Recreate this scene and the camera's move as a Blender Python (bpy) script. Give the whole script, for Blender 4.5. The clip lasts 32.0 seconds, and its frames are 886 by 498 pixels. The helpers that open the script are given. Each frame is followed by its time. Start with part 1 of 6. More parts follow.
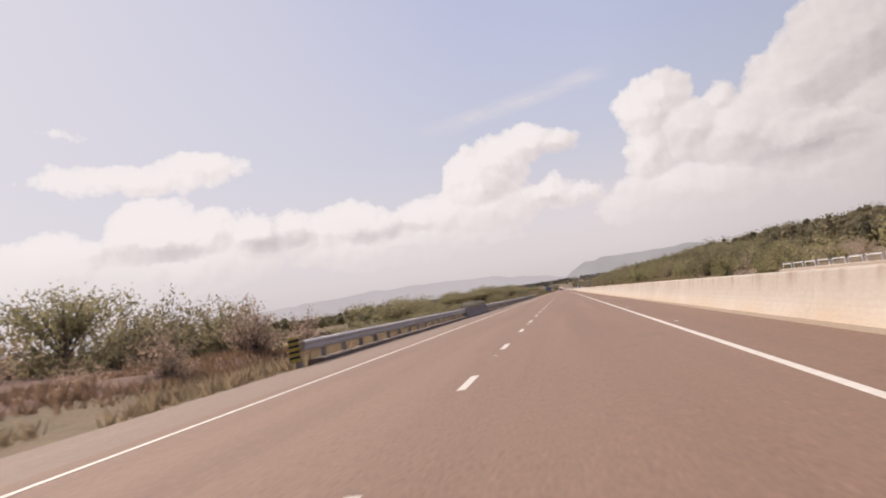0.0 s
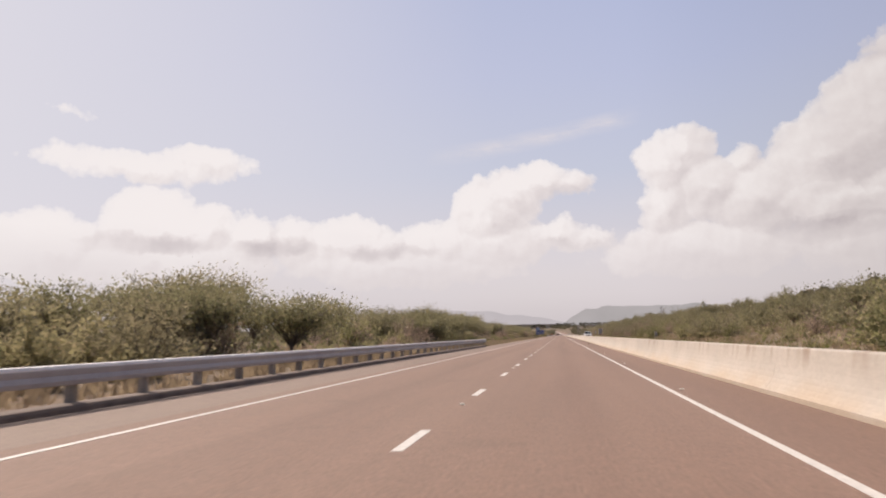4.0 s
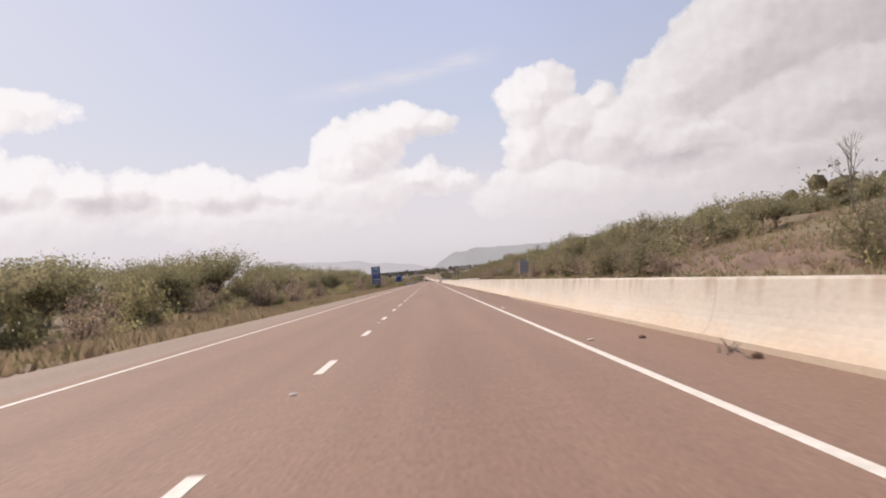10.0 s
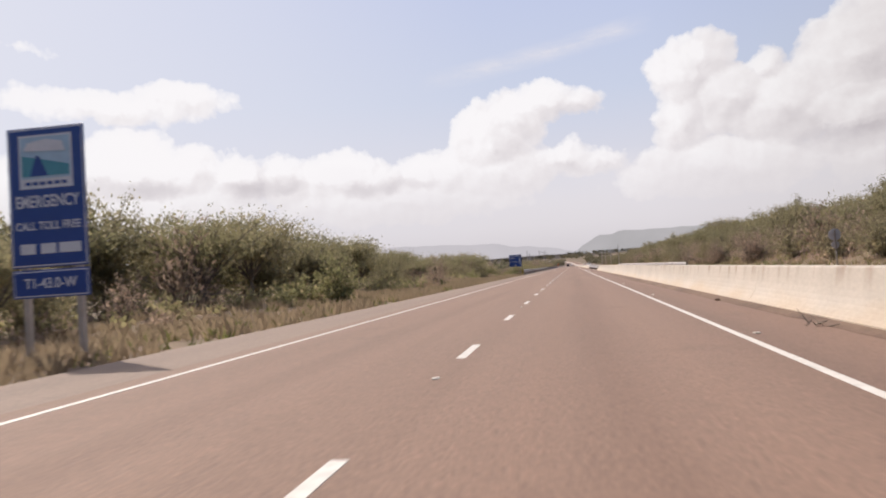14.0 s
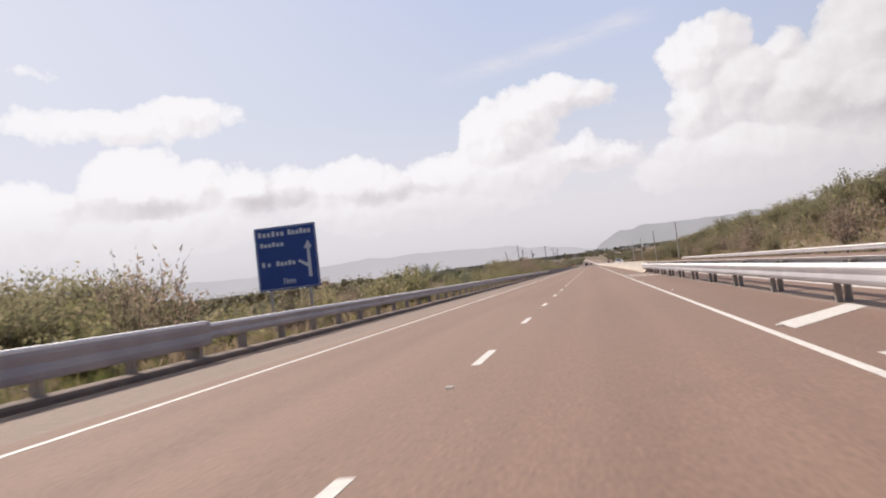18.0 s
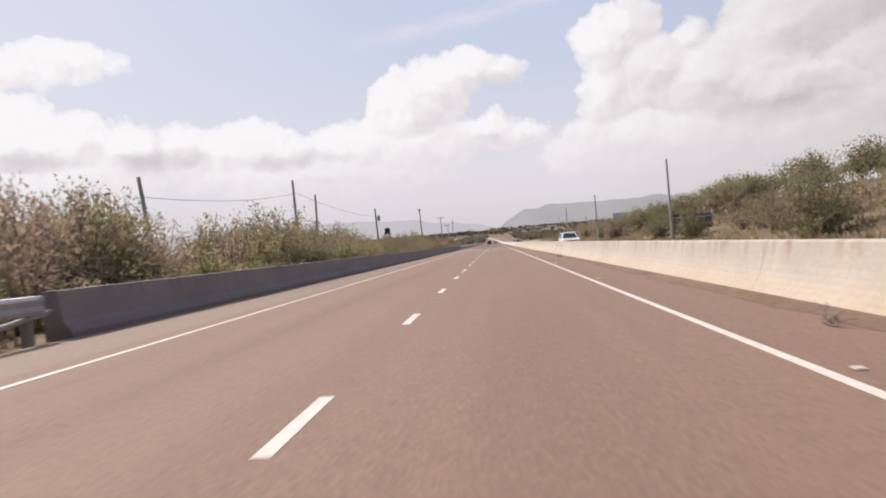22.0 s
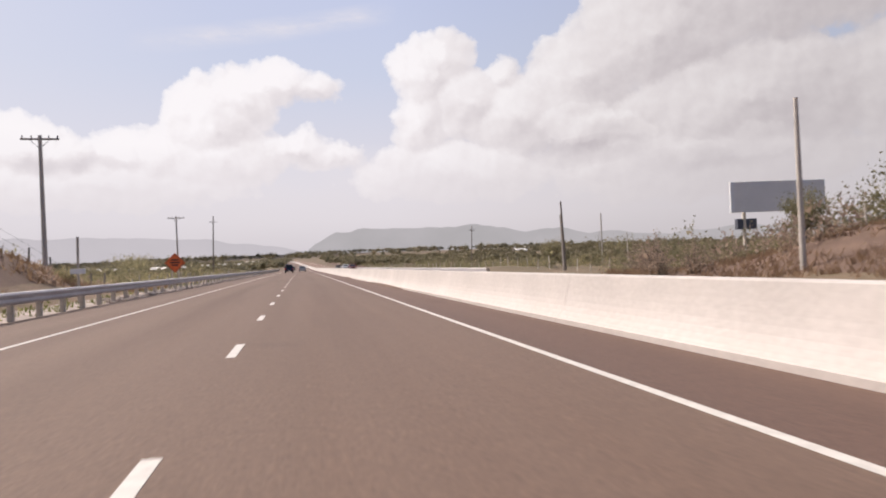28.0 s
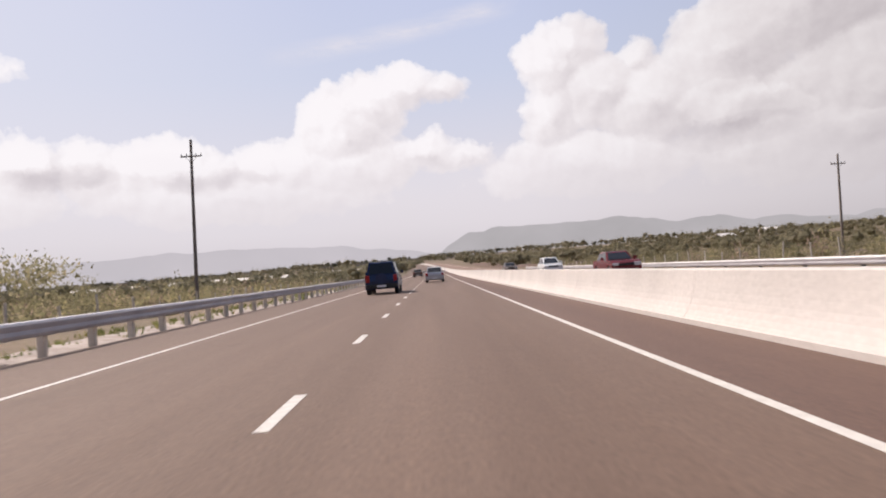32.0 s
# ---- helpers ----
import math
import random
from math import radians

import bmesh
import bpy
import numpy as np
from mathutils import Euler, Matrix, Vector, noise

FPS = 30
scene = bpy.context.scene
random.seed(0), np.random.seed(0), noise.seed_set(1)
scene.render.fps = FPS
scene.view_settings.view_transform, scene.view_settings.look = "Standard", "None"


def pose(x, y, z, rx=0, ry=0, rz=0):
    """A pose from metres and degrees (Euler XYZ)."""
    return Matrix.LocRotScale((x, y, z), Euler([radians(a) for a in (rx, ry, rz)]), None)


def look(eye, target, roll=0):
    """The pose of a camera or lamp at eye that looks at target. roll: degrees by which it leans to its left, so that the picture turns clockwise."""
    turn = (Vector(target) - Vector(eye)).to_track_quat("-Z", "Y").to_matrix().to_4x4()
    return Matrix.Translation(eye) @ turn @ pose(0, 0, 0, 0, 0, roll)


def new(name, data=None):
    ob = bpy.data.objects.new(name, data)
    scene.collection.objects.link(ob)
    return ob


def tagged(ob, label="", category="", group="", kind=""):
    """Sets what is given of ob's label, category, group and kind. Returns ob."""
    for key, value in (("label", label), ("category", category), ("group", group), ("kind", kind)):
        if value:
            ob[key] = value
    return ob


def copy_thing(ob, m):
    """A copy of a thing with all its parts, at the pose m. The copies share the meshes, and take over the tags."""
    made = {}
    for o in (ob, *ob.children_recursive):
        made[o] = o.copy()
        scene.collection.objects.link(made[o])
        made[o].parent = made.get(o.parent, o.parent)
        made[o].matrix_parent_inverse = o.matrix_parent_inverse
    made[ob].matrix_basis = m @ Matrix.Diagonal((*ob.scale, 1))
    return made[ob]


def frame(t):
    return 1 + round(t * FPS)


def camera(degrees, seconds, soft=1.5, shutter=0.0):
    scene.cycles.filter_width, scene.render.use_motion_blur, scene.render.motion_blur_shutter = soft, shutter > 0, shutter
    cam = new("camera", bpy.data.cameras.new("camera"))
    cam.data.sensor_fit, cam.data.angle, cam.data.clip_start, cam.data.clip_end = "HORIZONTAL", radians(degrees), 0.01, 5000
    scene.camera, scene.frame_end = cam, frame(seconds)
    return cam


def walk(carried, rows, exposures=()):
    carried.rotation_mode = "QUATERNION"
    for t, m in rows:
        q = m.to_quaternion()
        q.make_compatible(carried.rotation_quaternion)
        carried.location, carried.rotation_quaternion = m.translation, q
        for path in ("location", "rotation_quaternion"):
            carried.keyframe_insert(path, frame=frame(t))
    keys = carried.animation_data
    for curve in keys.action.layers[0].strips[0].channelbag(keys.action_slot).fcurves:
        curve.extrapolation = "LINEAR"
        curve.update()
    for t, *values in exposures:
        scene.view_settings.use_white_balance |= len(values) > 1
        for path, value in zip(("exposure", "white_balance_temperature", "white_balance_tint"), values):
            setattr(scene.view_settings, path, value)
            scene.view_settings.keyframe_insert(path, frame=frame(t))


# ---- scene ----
# The camera: carried in a car along a straight dual carriageway, y ahead, x to the right, the dashed lane line at x = 0.
cam = camera(66.2, 32.0, soft=1.95, shutter=0.1)
EYE_HEIGHT = 1.1
PATH = [  # seconds, x, y, yaw, pitch, roll
    (0, 1.50, 0.00, 10.14, 4.87, 8.37),
    (0.5, 1.49, 15.91, 12.31, 4.22, 9.32),
    (1, 1.49, 31.75, 13.60, 4.45, 8.34),
    (1.5, 1.52, 47.41, 13.28, 4.95, 8.06),
    (2, 1.55, 62.99, 13.16, 5.27, 7.67),
    (2.5, 1.60, 78.58, 18.51, 5.81, 5.80),
    (3, 1.64, 94.04, 17.09, 4.67, 9.93),
    (3.5, 1.63, 109.23, 10.04, 6.03, 0.90),
    (5.5, 1.50, 168.81, 7.06, 8.39, 3.60),
    (6, 1.48, 183.72, 4.74, 5.46, 5.08),
    (6.5, 1.43, 198.38, 0.68, 4.45, 4.49),
    (7, 1.38, 212.88, -1.60, 3.03, 3.59),
    (7.5, 1.39, 227.26, -2.71, 2.09, 2.81),
    (8, 1.40, 241.62, -2.32, 3.00, 3.75),
    (8.5, 1.47, 256.12, -0.89, 3.30, 4.05),
    (9, 1.55, 270.56, 0.76, 2.64, 5.94),
    (9.5, 1.54, 284.74, -1.11, 2.67, 4.98),
    (10, 1.54, 298.79, -1.13, 2.54, 4.58),
    (10.5, 1.55, 312.74, -1.55, 2.19, 3.72),
    (11, 1.56, 326.62, -1.43, 2.74, 3.43),
    (11.5, 1.52, 340.50, -1.20, 2.11, 3.44),
    (12, 1.49, 354.27, 0.14, 2.78, 3.56),
    (12.5, 1.56, 367.76, 2.39, -0.30, 5.48),
    (13, 1.63, 381.26, 6.49, 0.14, 6.40),
    (13.5, 1.55, 395.06, 7.38, 2.52, 2.43),
    (14, 1.47, 408.92, 10.74, 2.03, 3.68),
    (14.5, 1.48, 422.62, 11.26, 2.72, 2.98),
    (16.5, 1.53, 477.10, 11.11, 1.70, 4.77),
    (17, 1.60, 490.92, 11.94, 2.50, 5.07),
    (17.5, 1.58, 504.86, 11.71, 2.41, 5.38),
    (18, 1.56, 518.87, 12.40, 2.65, 6.46),
    (18.5, 1.49, 532.83, 12.59, 2.94, 5.53),
    (19, 1.43, 546.89, 10.60, 2.10, 5.70),
    (19.5, 1.44, 561.21, 6.80, 1.19, 5.54),
    (20, 1.46, 575.65, 6.20, -0.71, 4.26),
    (20.5, 1.42, 590.16, 4.10, 0.23, 3.07),
    (21, 1.38, 604.68, 4.40, -0.23, 3.39),
    (21.5, 1.38, 619.02, 4.59, -0.27, 4.09),
    (22, 1.38, 633.44, 4.41, -0.27, 4.24),
    (22.5, 1.32, 648.20, 4.75, -0.60, 3.79),
    (23, 1.25, 663.09, 2.90, -0.77, 2.65),
    (24, 1.19, 692.87, 1.81, 0.44, 2.36),
    (24.5, 1.30, 707.66, -1.32, -0.05, 1.49),
    (26.5, 0.88, 765.84, -3.72, 0.52, 3.40),
    (27, 0.78, 780.34, -8.49, 4.43, -1.70),
    (27.5, 0.83, 794.76, -11.53, 3.24, 0.14),
    (28, 0.89, 809.10, -11.85, 1.13, 2.01),
    (28.5, 1.03, 823.29, -11.66, 1.14, 3.24),
    (29, 1.17, 837.49, -9.02, 0.78, 5.43),
    (29.5, 1.23, 851.93, -4.60, 1.09, 6.34),
    (30, 1.29, 866.37, -1.98, 0.98, 5.74),
    (30.5, 1.33, 880.63, -0.96, 1.70, 5.17),
    (31, 1.36, 894.77, 1.56, 1.10, 6.67),
    (31.5, 1.37, 908.77, 1.39, 1.49, 6.62),
    (32, 1.37, 922.72, -0.72, 1.75, 4.25),
]
walk(cam, [(t, pose(x, y, EYE_HEIGHT, 90 + pitch, roll, yaw)) for t, x, y, yaw, pitch, roll in PATH],
     [(0, -0.17, 6650, 14), (4, -0.18, 6620, 13), (6, -0.12, 6680, 15), (10, -0.06, 6450, 12), (20, -0.05, 6300, 10), (26.5, -0.05, 6380, 12), (32, -0.05, 6360, 13)])

# ---- light ----
SUN_AZIMUTH, SUN_ELEVATION = -53.0, 48.0     # degrees; azimuth from +y towards +x
world = bpy.data.worlds.new("sky")
scene.world = world
world.use_nodes = True
wt = world.node_tree
sky = wt.nodes.new("ShaderNodeTexSky")
sky.sky_type, sky.sun_disc = "NISHITA", False
sky.sun_elevation, sky.sun_rotation = radians(SUN_ELEVATION), radians(SUN_AZIMUTH)
sky.dust_density, sky.air_density, sky.ozone_density = 5.0, 0.8, 0.6
wt.links.new(sky.outputs[0], wt.nodes["Background"].inputs[0])
wt.nodes["Background"].inputs[1].default_value = 0.15
sun = new("sun", bpy.data.lights.new("sun", "SUN"))
sun.data.energy, sun.data.angle, sun.data.color = 4.6, radians(0.6), (1.0, 0.90, 0.78)
_a, _e = radians(SUN_AZIMUTH), radians(SUN_ELEVATION)
sun.matrix_world = look((math.sin(_a) * math.cos(_e) * 50, math.cos(_a) * math.cos(_e) * 50, math.sin(_e) * 50), (0, 0, 0))

# ---- materials ----


def nodes_of(name, rough=0.8, metal=0.0):
    m = bpy.data.materials.new(name)
    m.use_nodes = True
    t = m.node_tree
    b = t.nodes["Principled BSDF"]
    b.inputs["Roughness"].default_value = rough
    b.inputs["Metallic"].default_value = metal
    return m, t, b


def noise_at(t, scale, detail=4.0, vec=None, stretch=None, rough=0.55):
    n = t.nodes.new("ShaderNodeTexNoise")
    n.inputs["Scale"].default_value = scale
    n.inputs["Detail"].default_value = detail
    n.inputs["Roughness"].default_value = rough
    if vec is None:
        g = t.nodes.new("ShaderNodeNewGeometry")
        vec = g.outputs["Position"]
    if stretch:
        mp = t.nodes.new("ShaderNodeMapping")
        mp.inputs["Scale"].default_value = stretch
        t.links.new(vec, mp.inputs["Vector"])
        vec = mp.outputs[0]
    t.links.new(vec, n.inputs["Vector"])
    return n.outputs[0]


def ramp(t, src, stops):
    r = t.nodes.new("ShaderNodeValToRGB")
    while len(r.color_ramp.elements) < len(stops):
        r.color_ramp.elements.new(0.5)
    for e, (p, c) in zip(r.color_ramp.elements, stops):
        e.position = p
        e.color = (*c, 1) if len(c) == 3 else c
    t.links.new(src, r.inputs[0])
    return r.outputs[0]


def mix(t, fac, a, b, mode="MIX"):
    n = t.nodes.new("ShaderNodeMix")
    n.data_type, n.blend_type = "RGBA", mode
    for sock, v in ((n.inputs[0], fac), (n.inputs[6], a), (n.inputs[7], b)):
        if isinstance(v, (int, float)):
            sock.default_value = v
        elif isinstance(v, tuple):
            sock.default_value = (*v, 1)
        else:
            t.links.new(v, sock)
    return n.outputs[2]


def calc(t, op, *args):
    n = t.nodes.new("ShaderNodeMath")
    n.operation = op
    for i, v in enumerate(args):
        if isinstance(v, (int, float)):
            n.inputs[i].default_value = v
        else:
            t.links.new(v, n.inputs[i])
    return n.outputs[0]


def bump(t, b, src, strength=0.3, distance=0.01):
    n = t.nodes.new("ShaderNodeBump")
    n.inputs["Strength"].default_value, n.inputs["Distance"].default_value = strength, distance
    t.links.new(src, n.inputs["Height"])
    t.links.new(n.outputs[0], b.inputs["Normal"])


def surface(name, c1, c2, scale=2.0, rough=0.8, metal=0.0, grain=30.0, relief=0.2, per_object=0.0, stretch=None):
    """Two colours blended by large blotches, with fine grain and relief."""
    m, t, b = nodes_of(name, rough, metal)
    big = noise_at(t, scale, 5, stretch=stretch)
    fine = noise_at(t, grain, 3)
    col = ramp(t, big, [(0.3, c1), (0.7, c2)])
    col = mix(t, 0.35, col, ramp(t, fine, [(0.25, (0.55,) * 3), (0.75, (1.35,) * 3)]), "MULTIPLY")
    if per_object:
        oi = t.nodes.new("ShaderNodeObjectInfo")
        k = calc(t, "MULTIPLY_ADD", oi.outputs["Random"], per_object * 2, 1 - per_object)
        comb = t.nodes.new("ShaderNodeCombineColor")
        for i in range(3):
            t.links.new(k, comb.inputs[i])
        col = mix(t, 1.0, col, comb.outputs[0], "MULTIPLY")
    t.links.new(col, b.inputs["Base Color"])
    if relief:
        bump(t, b, fine, relief, 0.02)
    return m


def foliage(name, dark, light, dry, hue_spread=0.25):
    m, t, b = nodes_of(name, 0.75)
    g = t.nodes.new("ShaderNodeNewGeometry")
    oi = t.nodes.new("ShaderNodeObjectInfo")
    col = ramp(t, g.outputs["Random Per Island"], [(0.0, dark), (0.7, light), (1.0, dry)])
    col = mix(t, calc(t, "MULTIPLY", oi.outputs["Random"], hue_spread * 2), col, dry)
    t.links.new(col, b.inputs["Base Color"])
    tr = t.nodes.new("ShaderNodeBsdfTranslucent")
    t.links.new(col, tr.inputs[0])
    ms = t.nodes.new("ShaderNodeMixShader")
    ms.inputs[0].default_value = 0.62
    t.links.new(b.outputs[0], ms.inputs[1])
    t.links.new(tr.outputs[0], ms.inputs[2])
    t.links.new(ms.outputs[0], t.nodes["Material Output"].inputs[0])
    return m


def asphalt(name, c1, c2, wear):
    """Road surface: stone grain, long wheel-track wear, patches and fine cracks."""
    m, t, b = nodes_of(name, 0.82)
    grain = noise_at(t, 22, 3)
    coarse = noise_at(t, 5.5, 4)
    long = noise_at(t, 1.0, 5, stretch=(0.9, 0.035, 1))
    patch = noise_at(t, 0.12, 4)
    col = ramp(t, long, [(0.32, c1), (0.68, c2)])
    col = mix(t, calc(t, "MULTIPLY", patch, 0.6), col, wear)
    g = t.nodes.new("ShaderNodeNewGeometry")
    sep = t.nodes.new("ShaderNodeSeparateXYZ")
    t.links.new(g.outputs["Position"], sep.inputs[0])
    drip = calc(t, "ABSOLUTE", calc(t, "SUBTRACT", calc(t, "ABSOLUTE", sep.outputs[0]), 1.85))
    drip = calc(t, "ADD", drip, calc(t, "MULTIPLY_ADD", long, 0.5, -0.25))
    col = mix(t, 0.8, col, ramp(t, drip, [(0.0, (0.93, 0.91, 0.90)), (0.45, (0.99,) * 3), (0.8, (1.03, 1.02, 1.01)), (1.0, (1.0,) * 3)]), "MULTIPLY")
    spots = noise_at(t, 0.55, 3)
    col = mix(t, 0.6, col, ramp(t, spots, [(0.25, (0.80,) * 3), (0.36, (1.0,) * 3), (0.66, (1.0,) * 3), (0.78, (1.14, 1.10, 1.05))]), "MULTIPLY")
    col = mix(t, 0.5, col, ramp(t, grain, [(0.3, (0.6,) * 3), (0.7, (1.45,) * 3)]), "MULTIPLY")
    col = mix(t, 0.28, col, ramp(t, coarse, [(0.3, (0.75,) * 3), (0.7, (1.25,) * 3)]), "MULTIPLY")
    t.links.new(col, b.inputs["Base Color"])
    bump(t, b, grain, 0.5, 0.015)
    return m


def concrete(name, base, stain, dirt_low, streaks=0.5):
    """Cast concrete with rain streaks from the top, a splash-dirt zone and blotches."""
    m, t, b = nodes_of(name, 0.88)
    g = t.nodes.new("ShaderNodeNewGeometry")
    sep = t.nodes.new("ShaderNodeSeparateXYZ")
    t.links.new(g.outputs["Position"], sep.inputs[0])
    blot = noise_at(t, 0.45, 6)
    fine = noise_at(t, 14, 4)
    drip = noise_at(t, 1.0, 5, stretch=(1.5, 2.6, 0.16))
    edge = noise_at(t, 1.0, 4, stretch=(0.8, 0.5, 1.0))
    col = ramp(t, blot, [(0.3, base), (0.72, tuple(c * 0.82 for c in base))])
    top = calc(t, "MULTIPLY", ramp(t, sep.outputs[2], [(0.45, (0,) * 3), (0.83, (1,) * 3)]), ramp(t, drip, [(0.5, (0,) * 3), (0.66, (1,) * 3)]))
    col = mix(t, calc(t, "MULTIPLY", top, streaks), col, stain)
    low = calc(t, "SUBTRACT", calc(t, "MULTIPLY", edge, 0.7), sep.outputs[2])
    col = mix(t, ramp(t, low, [(0.0, (0,) * 3), (0.3, (0.75,) * 3)]), col, dirt_low)
    col = mix(t, 0.3, col, ramp(t, fine, [(0.3, (0.7,) * 3), (0.7, (1.25,) * 3)]), "MULTIPLY")
    t.links.new(col, b.inputs["Base Color"])
    bump(t, b, fine, 0.25, 0.02)
    return m


def paint(name, c, rough=0.45, metal=0.0, wear=0.25, scale=6.0):
    m, t, b = nodes_of(name, rough, metal)
    n = noise_at(t, scale, 6)
    t.links.new(ramp(t, n, [(0.3, tuple(x * (1 - wear) for x in c)), (0.65, c)]), b.inputs["Base Color"])
    return m


def ground_material(name):
    m, t, b = nodes_of(name, 0.95)
    big = noise_at(t, 0.05, 5)
    mid = noise_at(t, 0.6, 6)
    fine = noise_at(t, 9, 4)
    col = ramp(t, big, [(0.32, (0.125, 0.095, 0.055)), (0.5, (0.175, 0.125, 0.078)), (0.7, (0.20, 0.13, 0.088))])
    col = mix(t, ramp(t, mid, [(0.42, (0,) * 3), (0.66, (0.55,) * 3)]), col, (0.105, 0.088, 0.045))
    col = mix(t, 0.5, col, ramp(t, fine, [(0.3, (0.6,) * 3), (0.7, (1.4,) * 3)]), "MULTIPLY")
    t.links.new(col, b.inputs["Base Color"])
    bump(t, b, fine, 0.6, 0.08)
    return m


M_ASPHALT = asphalt("old_asphalt", (0.160, 0.100, 0.071), (0.210, 0.134, 0.097), (0.217, 0.130, 0.093))
M_ASPHALT_NEW = asphalt("new_asphalt", (0.108, 0.067, 0.047), (0.152, 0.100, 0.074), (0.138, 0.086, 0.060))
M_SHOULDER_DARK = asphalt("dark_brown_asphalt", (0.090, 0.053, 0.040), (0.131, 0.077, 0.057), (0.123, 0.070, 0.050))
M_SHOULDER_RED = asphalt("sandy_asphalt", (0.148, 0.092, 0.067), (0.198, 0.124, 0.090), (0.205, 0.120, 0.083))
M_SHOULDER = asphalt("dusty_asphalt", (0.172, 0.122, 0.096), (0.222, 0.160, 0.124), (0.215, 0.150, 0.112))
M_LINE = paint("road_paint_white", (0.64, 0.60, 0.55), 0.6, wear=0.25, scale=9)
M_CONCRETE = concrete("stained_cream_concrete", (0.485, 0.430, 0.375), (0.235, 0.160, 0.105), (0.410, 0.320, 0.235), 0.75)
M_CONCRETE_NEW = concrete("new_white_concrete", (0.560, 0.512, 0.480), (0.470, 0.420, 0.385), (0.520, 0.462, 0.425), 0.2)
# Base lowered for the shade on the parapet's road side, and for dark staining.
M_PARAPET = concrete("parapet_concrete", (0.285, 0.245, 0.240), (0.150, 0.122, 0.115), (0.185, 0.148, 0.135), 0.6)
M_KERB = surface("kerb_asphalt", (0.115, 0.082, 0.066), (0.185, 0.135, 0.108), 1.5, 0.9, grain=18)
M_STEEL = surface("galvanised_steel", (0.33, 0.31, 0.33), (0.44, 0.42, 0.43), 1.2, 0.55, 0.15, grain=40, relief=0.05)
# Paler than the beams: their sunlit top line is put into this colour.
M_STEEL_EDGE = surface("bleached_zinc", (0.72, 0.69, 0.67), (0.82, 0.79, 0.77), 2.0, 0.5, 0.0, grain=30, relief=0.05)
M_POST = surface("weathered_post", (0.24, 0.21, 0.18), (0.36, 0.32, 0.28), 3, 0.8, 0.1, per_object=0.2)
M_POST_PALE = surface("pale_post", (0.45, 0.40, 0.34), (0.58, 0.52, 0.45), 3, 0.8, per_object=0.15)
M_POLE_WOOD = surface("pole_wood", (0.14, 0.115, 0.10), (0.24, 0.20, 0.17), 2, 0.85, grain=25, stretch=(3, 3, 0.3))
M_POLE_CONC = surface("pole_concrete", (0.42, 0.38, 0.34), (0.55, 0.5, 0.45), 1.5, 0.85)
M_BLUE = paint("sign_blue", (0.030, 0.075, 0.30), 0.35, wear=0.12, scale=3)
M_SIGN_WHITE = paint("sign_white", (0.75, 0.76, 0.80), 0.4, wear=0.1)
M_SIGN_BACK = surface("sign_back", (0.42, 0.42, 0.45), (0.54, 0.54, 0.56), 1.5, 0.55, 0.1)
M_SIGN_DARK = surface("sign_back_dark", (0.055, 0.06, 0.085), (0.09, 0.095, 0.12), 1.5, 0.6)
M_ORANGE = paint("sign_orange", (0.80, 0.16, 0.04), 0.5, wear=0.15)
M_BLACK = paint("black", (0.02, 0.02, 0.022), 0.6, wear=0.3)
M_YELLOW = paint("marker_yellow", (0.55, 0.40, 0.08), 0.5, wear=0.3)
M_GROUND = ground_material("dry_ground")
M_EARTH = surface("brown_earth", (0.105, 0.066, 0.048), (0.180, 0.115, 0.082), 0.5, 0.95, grain=8, relief=0.6)
M_REDSOIL = surface("red_soil", (0.115, 0.062, 0.048), (0.20, 0.115, 0.088), 0.5, 0.95, grain=8, relief=0.6)
M_GRAVEL = surface("pale_gravel", (0.27, 0.22, 0.19), (0.46, 0.39, 0.345), 1.2, 0.95, grain=16, relief=0.6)
M_GRASS_DRY = foliage("dry_grass", (0.21, 0.158, 0.10), (0.30, 0.232, 0.15), (0.37, 0.285, 0.19))
M_GRASS_GREEN = foliage("green_grass", (0.098, 0.115, 0.034), (0.172, 0.184, 0.063), (0.299, 0.253, 0.103))
M_GRASS_RED = foliage("red_dry_grass", (0.13, 0.075, 0.055), (0.22, 0.14, 0.095), (0.30, 0.21, 0.13))
M_LEAF_A = foliage("leaf_olive", (0.185, 0.172, 0.096), (0.265, 0.238, 0.134), (0.345, 0.286, 0.185))
M_LEAF_CANOPY = foliage("leaf_canopy", (0.195, 0.188, 0.102), (0.275, 0.256, 0.140), (0.355, 0.298, 0.190))
M_LEAF_FAR = foliage("leaf_far", (0.185, 0.174, 0.106), (0.27, 0.246, 0.152), (0.33, 0.28, 0.19))
M_LEAF_HILL = foliage("leaf_hill", (0.150, 0.142, 0.080), (0.215, 0.196, 0.112), (0.270, 0.228, 0.145))
M_LEAF_B = foliage("leaf_green", (0.152, 0.157, 0.070), (0.284, 0.273, 0.127), (0.429, 0.351, 0.212))
M_LEAF_C = foliage("leaf_dry", (0.216, 0.164, 0.121), (0.354, 0.266, 0.198), (0.479, 0.357, 0.284))
M_BARK = surface("bark", (0.10, 0.08, 0.065), (0.20, 0.165, 0.135), 3, 0.9, stretch=(3, 3, 0.5))
M_RUBBER = paint("rubber", (0.018, 0.018, 0.018), 0.85, wear=0.3)
M_CHROME = paint("chrome", (0.6, 0.6, 0.6), 0.2, 1.0, wear=0.1)
M_GLASS_DARK = paint("tinted_glass", (0.012, 0.014, 0.018), 0.06, wear=0.05)
M_LAMP_RED = paint("tail_lamp_red", (0.35, 0.015, 0.015), 0.2, wear=0.1)
M_LAMP_CLEAR = paint("head_lamp", (0.7, 0.7, 0.7), 0.15, wear=0.1)
